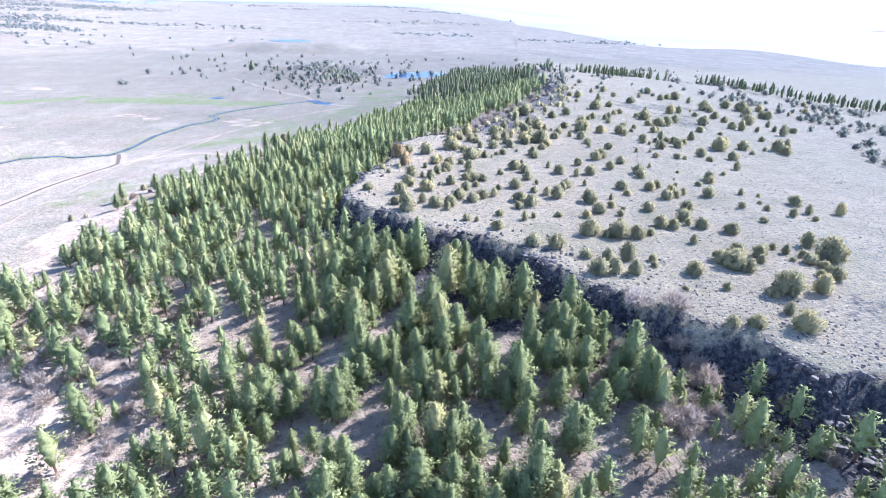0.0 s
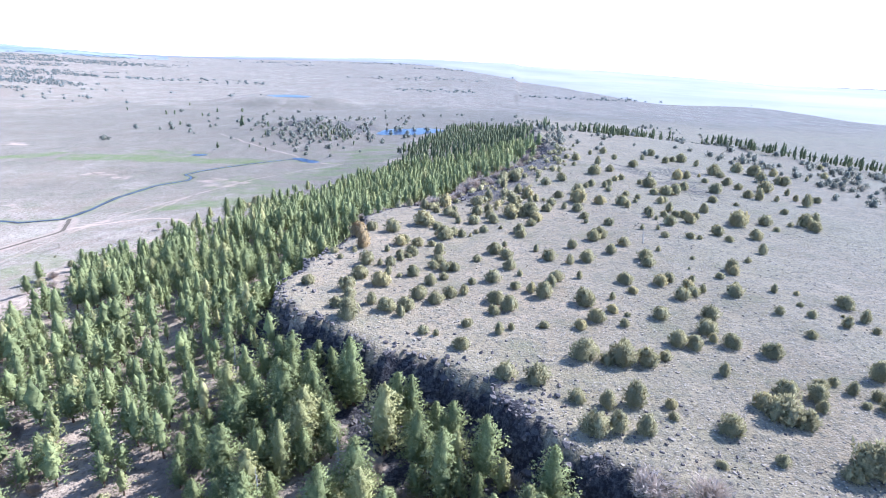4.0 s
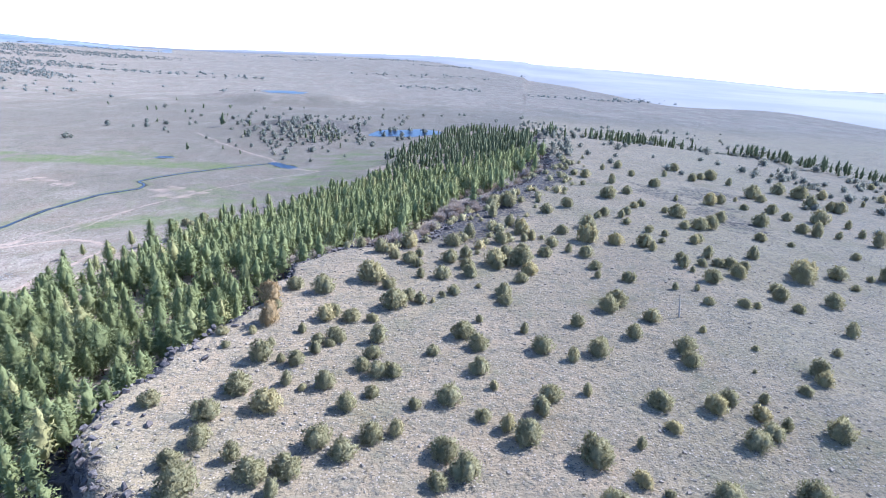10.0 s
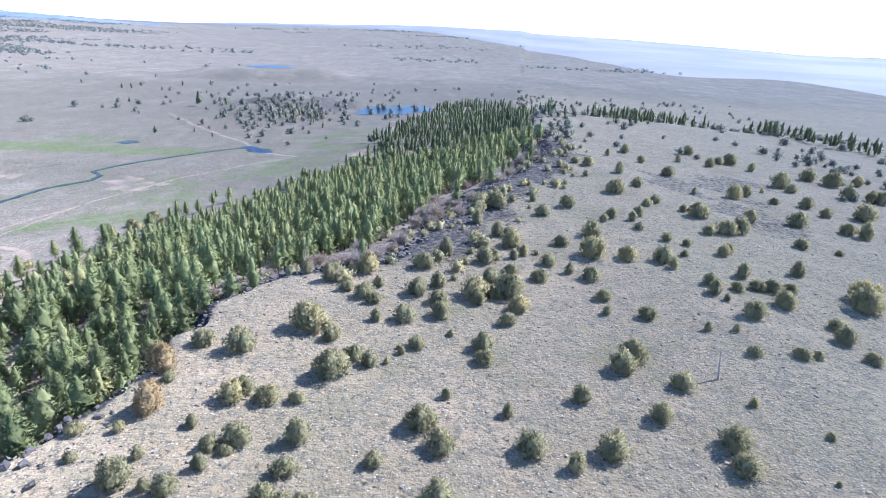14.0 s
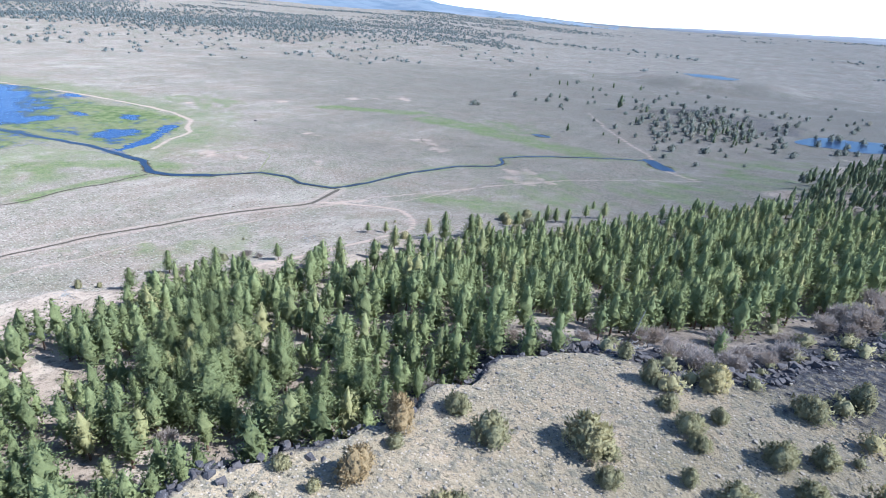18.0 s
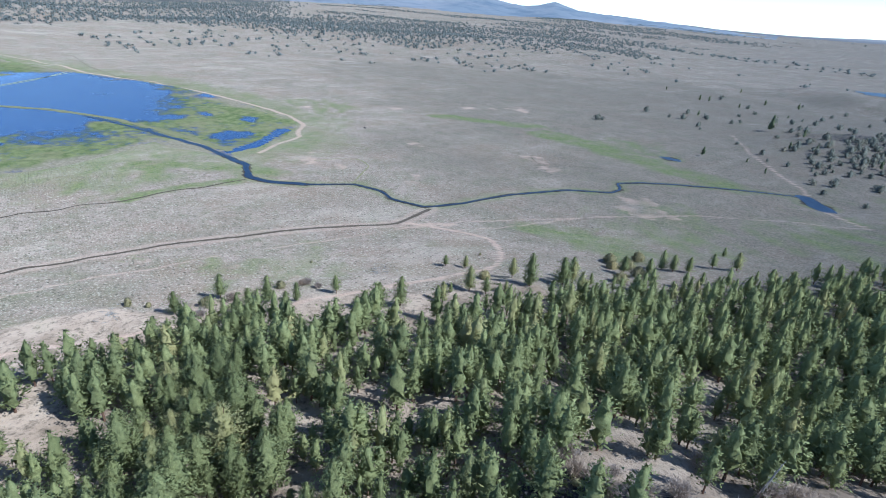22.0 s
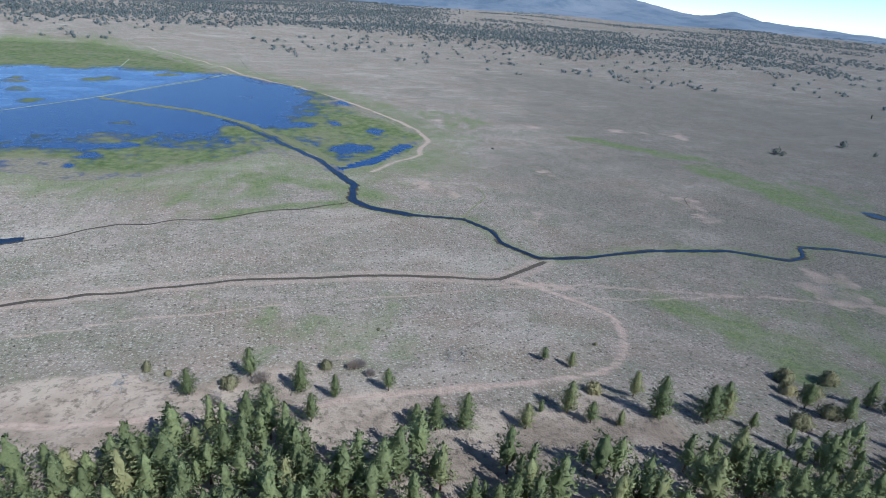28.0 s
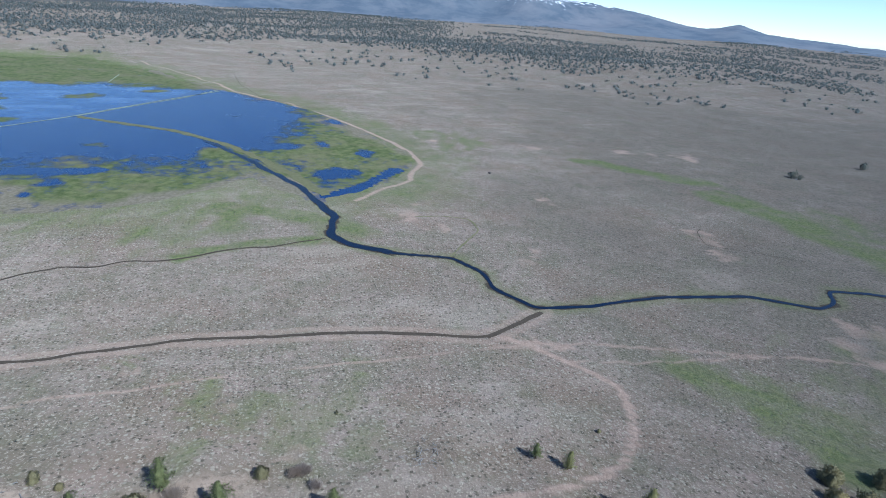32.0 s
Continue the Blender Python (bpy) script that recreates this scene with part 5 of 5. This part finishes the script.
def north_belt(x, y):
    w = np.hypot(x, y - 200)
    bands = smooth(0.30, 0.55, grain(x, y * 2.2, 420, 90))
    return np.where((y > 1350) & (x > -2600), 0.35 * bands * smooth(1300, 1700, w), 0)


jx, jy = spread_spots(88, (-1600, 1350, 2600, 4400), 26, north_belt)
size = rng.uniform(4, 9, jx.size)
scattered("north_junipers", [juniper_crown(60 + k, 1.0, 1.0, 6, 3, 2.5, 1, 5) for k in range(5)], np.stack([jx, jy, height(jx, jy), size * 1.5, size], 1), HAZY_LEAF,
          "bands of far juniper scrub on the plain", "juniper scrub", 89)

# ---------------------------------------------------------------- bare brush under the rim
BUSHES = []
for k in range(6):
    bush = tagged(new("bare_shrub"), "grey leafless shrub among rocks below the rim", "shrub", group="bare shrubs below the rim")
    stems, twigs = twiggy(k, 3.0, 4.0, 44, 12)
    part("stems", mesh_of("stems", *stems, JUNIPER_BARK), bush)
    part("crown", mesh_of("crown", *twigs, TWIG, tint=np.zeros(len(twigs[0]))), bush)
    BUSHES.append(bush)


def brush(x, y):
    d = -inside_rim(x, y)
    p = 0.16 * smooth(1, 4, d) * (1 - smooth(16, 36, d))
    p = p + 0.4 * smooth(-0.1, 0.45, grain(x, y, 12, 63)) * smooth(4, 16, d) * (1 - smooth(34, 52, d)) * smooth(330, 365, y) * (1 - smooth(700, 760, y))
    p = p + 0.95 * (1 - smooth(0.6, 1.2, np.hypot(x - 62, y - 131) / 17))
    p = p + 0.65 * (1 - smooth(30, 90, np.hypot(x + 128, y - 125))) + 0.14 * (1 - smooth(4, 12, off_line(x, y, [(-176, 300), (-168, 350), (-150, 395)])[0]))
    return p * smooth(5, 9, off_line(x, y, TRACKS[0])[0])


bx, by = spread_spots(91, (-190, 60, 150, 760), 4.6, brush)
rng = np.random.default_rng(92)
order = np.argsort(np.minimum(np.hypot(bx - 20, by - 330), 2 * np.hypot(bx - 61, by - 133)) + rng.uniform(0, 90, bx.size))
pick, thicket = order[:290], order[290:]
for n, i in enumerate(pick):
    s = rng.uniform(0.5, 1.2) * (1 + 0.35 * float(smooth(340, 380, by[i]))) * (1.4 if math.hypot(bx[i] - 62, by[i] - 131) < 20 else 1.0)
    at = pose(bx[i], by[i], ground_z(bx[i], by[i]) - 0.05, 0, 0, rng.uniform(0, 360))
    if n < 6:
        BUSHES[n].matrix_basis = at
    else:
        BUSHES[n % 6].scale = (s, s, s)
        keep = BUSHES[n % 6].matrix_basis.copy()
        copy_thing(BUSHES[n % 6], at)
        BUSHES[n % 6].matrix_basis = keep

THIN_BUSH = [(v / 4.0, f) for _, (v, f) in (twiggy(20 + k, 3.0, 4.0, 18, 5) for k in range(5))]
size = rng.uniform(2.2, 5.2, thicket.size)
scattered("brush_thicket", THIN_BUSH, np.stack([bx[thicket], by[thicket], height(bx[thicket], by[thicket]), size, size], 1), TWIG, "grey leafless brush thicket on the slope", "brush", 93)


def rim_scrub(x, y):
    d = inside_rim(x, y)
    return 0.42 * smooth(-26, -10, d) * (1 - smooth(18, 42, d)) * smooth(325, 350, y) * (1 - smooth(560, 620, y)) * smooth(-0.5, 0.2, grain(x, y, 14, 89))


qx, qy = spread_spots(108, (-60, 320, 150, 630), 5.6, rim_scrub)
size = rng.uniform(1.2, 4.8, qx.size)
scattered("rim_scrub", SOFT_JUNIPERS, np.stack([qx, qy, height(qx, qy), size * 1.1, size], 1), JUNIPER_LEAF, "low olive scrub among rocks beside the rim", "scrub", 109)

# ---------------------------------------------------------------- dead trees
def dead_tree(seed, tall, x, y, lean, turn, label, limbs=22):
    rng = np.random.default_rng(seed)
    snag = tagged(new("dead_tree"), label, "dead tree")
    part("trunk", mesh_of("trunk", *tube([(0, 0, -0.3), (0.05, 0, 0.3 * tall), (0, 0.08, 0.7 * tall), (0.03, 0, tall)], [0.3, 0.24, 0.15, 0.03], 7), DEAD_WOOD, flat=False), snag)
    for k in range(limbs):
        u, a = 0.2 + 0.75 * k / limbs, rng.uniform(0, 6.28)
        reach = tall * 0.19 * (1.1 - u) * rng.uniform(0.5, 1.1)
        shape = joined([tube([(0, 0, u * tall), (0.6 * reach * math.cos(a), 0.6 * reach * math.sin(a), u * tall + 0.05 * reach), (reach * math.cos(a), reach * math.sin(a), u * tall + 0.3 * reach)], [0.07, 0.05, 0.015], 4),
                        tube([(0.55 * reach * math.cos(a), 0.55 * reach * math.sin(a), u * tall), (0.9 * reach * math.cos(a + 0.5), 0.9 * reach * math.sin(a + 0.5), u * tall + 0.1 * reach)], [0.04, 0.01], 3)])
        part("branch", mesh_of("branch", *shape, DEAD_WOOD), snag)
    snag.matrix_basis = pose(x, y, ground_z(x, y), lean, 0, turn)


dead_tree(1, 14, -40, 200, 2, 40, "silvery dead pine standing in the wood", 34)
dead_tree(2, 8, 109, 300, 8, 250, "thin bare dead trunk on the open mesa", 5)
dead_tree(3, 12, -8, 372, 12, 120, "dark broken snag over a heap of fallen branches", 16)
dead_tree(4, 13, -20, 156, 2, 200, "grey dead pine among living pines", 26)
dead_tree(5, 12, -4, 165, 3, 300, "pale dead pine with bare limbs", 26)

# ---------------------------------------------------------------- stones of the rim
BOULDERS = [boulder(k) for k in range(9)]
STONES = [shape_of(me) for me in BOULDERS]


def ledge(x, y):
    d = inside_rim(x, y)
    return 0.9 * smooth(-10, -3, d) * (1 - smooth(0.5, 3, d)) + 0.6 * smooth(-20, -8, d) * (1 - smooth(-6, -2, d)) + 0.08 * smooth(0, 2, d) * (1 - smooth(4, 14, d)) + 0.45 * smooth(0, 2, d) * (1 - smooth(14, 34, d)) * (1 - smooth(160, 215, y)) + 0.22 * smooth(-45, -20, d) * (1 - smooth(8, 26, d)) * smooth(335, 350, y) * smooth(-0.25, 0.35, grain(x, y, 13, 101))


sx, sy = spread_spots(95, (-65, 20, 190, 620), 1.5, ledge)
sz = height(sx, sy)
rng = np.random.default_rng(96)
near = (np.hypot(sx + 10, sy - 215) < 70) & (inside_rim(sx, sy) > -6) & (rng.random(sx.size) < 0.4)
near &= np.cumsum(near) <= 295
rim = tagged(new("rimrock"), "dark broken basalt rimrock along the mesa's edge", "cliff", kind="structure")
for x, y, z in zip(sx[near], sy[near], sz[near]):
    stone = part("stone", BOULDERS[int(rng.integers(9))], rim)
    s = rng.uniform(0.3, 1.0)
    stone.matrix_basis = pose(x, y, z + 0.15 * s, rng.uniform(-25, 25), rng.uniform(-25, 25), rng.uniform(0, 360)) @ Matrix.Diagonal((s, s, s, 1))
far_ones = ~near
out = inside_rim(sx[far_ones], sy[far_ones])
s = (0.25 + 0.75 * rng.random(far_ones.sum()) ** 1.8) * np.where(out > 2, 0.5, np.where((out < -0.5) & (out > -9), 1.55, 1.0))
scattered("talus", STONES, np.stack([sx[far_ones], sy[far_ones], sz[far_ones] + 0.1 * s, s, s], 1), ROCK, "tumbled dark basalt blocks below the rim", "talus", 97)


# ---------------------------------------------------------------- loose stones and sagebrush
def open_mesa(x, y):
    d = inside_rim(x, y)
    return np.where(d > 1, 0.2 + 0.6 * (1 - smooth(4, 45, d)) + 0.4 * smooth(0.1, 0.6, grain(x, y, 26, 98)), 0)


ox, oy = spread_spots(101, (-40, 120, 230, 460), 2.3, open_mesa)
rng = np.random.default_rng(102)
s = 0.12 + 0.4 * rng.random(ox.size) ** 2.4
scattered("field_stones", STONES, np.stack([ox, oy, height(ox, oy) + 0.05 * s, s, s], 1), FIELD_STONE, "small pale stones strewn over the mesa top", "stones", 103)


def sage_flat(x, y):
    d = -inside_rim(x, y)
    p = 0.3 + 0.6 * smooth(-0.3, 0.4, grain(x, y, 45, 99))
    p = p * smooth(150, 200, d) * (in_lake(x, y) < -5) * (off_line(x, y, RIVER)[0] > 5) * (off_line(x, y, RIVER_WIDE)[0] > 6) * (off_line(x, y, DITCH)[0] > 5)
    return p * (1 - 0.9 * (off_line(x, y, TRACKS[0])[0] < 5)) * (0.75 + 0.25 * (1 - smooth(-285, -262, x)))


TUFT = [tufts(np.random.default_rng(110 + k), np.array([[0, 0, 0.3], [0.25, 0.1, 0.25], [-0.2, 0.15, 0.25], [0.05, -0.25, 0.25]]), np.array([[0, 0, 1.0], [0.7, 0.3, 0.6], [-0.6, 0.5, 0.6], [0.1, -0.8, 0.6]]), np.full(4, 0.42), 3) for k in range(6)]
gx, gy = spread_spots(104, (-440, 170, -150, 660), 2.2, sage_flat)
s = rng.uniform(0.25, 0.68, gx.size)
scattered("sagebrush", TUFT, np.stack([gx, gy, height(gx, gy), s, 0.9 * s], 1), SAGE_LEAF, "grey-green sagebrush dotting the dry meadow", "sagebrush", 105)
mx, my = spread_spots(106, (-40, 120, 230, 470), 3.1, lambda x, y: np.where(inside_rim(x, y) > 1, 0.55, 0))
s = rng.uniform(0.25, 0.7, mx.size)
scattered("bunchgrass", TUFT, np.stack([mx, my, height(mx, my), s, 0.8 * s], 1), DRY_GRASS, "dry bunchgrass and low sage on the mesa", "grass", 107)


# ---------------------------------------------------------------- log heaps and a lone pale boulder
def log_heap(seed, x, y, wide, count, label):
    rng = np.random.default_rng(seed)
    heap = tagged(new("log_heap"), label, "log heap")
    heap.location = (x, y, ground_z(x, y))
    for k in range(count):
        a, length = rng.uniform(0, 3.14), rng.uniform(1.0, 3.4)
        cx, cy, lift = rng.normal(0, wide * 0.4), rng.normal(0, wide * 0.25), rng.uniform(0.05, 0.7) * (1 - k / count * 0.4)
        dx, dy = 0.5 * length * math.cos(a), 0.5 * length * math.sin(a)
        thick = rng.uniform(0.05, 0.13)
        tilt = rng.uniform(-0.2, 0.35)
        shape = joined([tube([(cx - dx, cy - dy, lift), (cx, cy, lift + 0.1), (cx + dx, cy + dy, lift + tilt)], [thick, thick * 0.85, thick * 0.4], 6),
                        tube([(cx, cy, lift), (cx + 0.8 * math.cos(a + 1.1), cy + 0.8 * math.sin(a + 1.1), lift + 0.5)], [thick * 0.4, 0.02], 4)])
        part("log", mesh_of("log", *shape, DEAD_WOOD, flat=False), heap)


log_heap(1, -183, 280, 9, 26, "grey weathered log heap lying on the meadow")
log_heap(2, -174, 382, 12, 34, "scattered pale dead branches on the meadow")
log_heap(3, -3, 367, 7, 30, "tangle of silvery fallen branches below a snag")
log_heap(4, -65, 289, 5, 9, "a few fallen grey logs in a clearing")
log_heap(5, -33, 328, 5, 10, "bleached fallen branches beside the rim")
pale = tagged(new("boulder", BOULDERS[3]), "single pale boulder on the open meadow", "boulder")
pale.matrix_basis = pose(-495, 536, ground_z(-495, 536) + 0.4, 0, 0, 30) @ Matrix.Diagonal((1.9, 1.7, 1.2, 1))
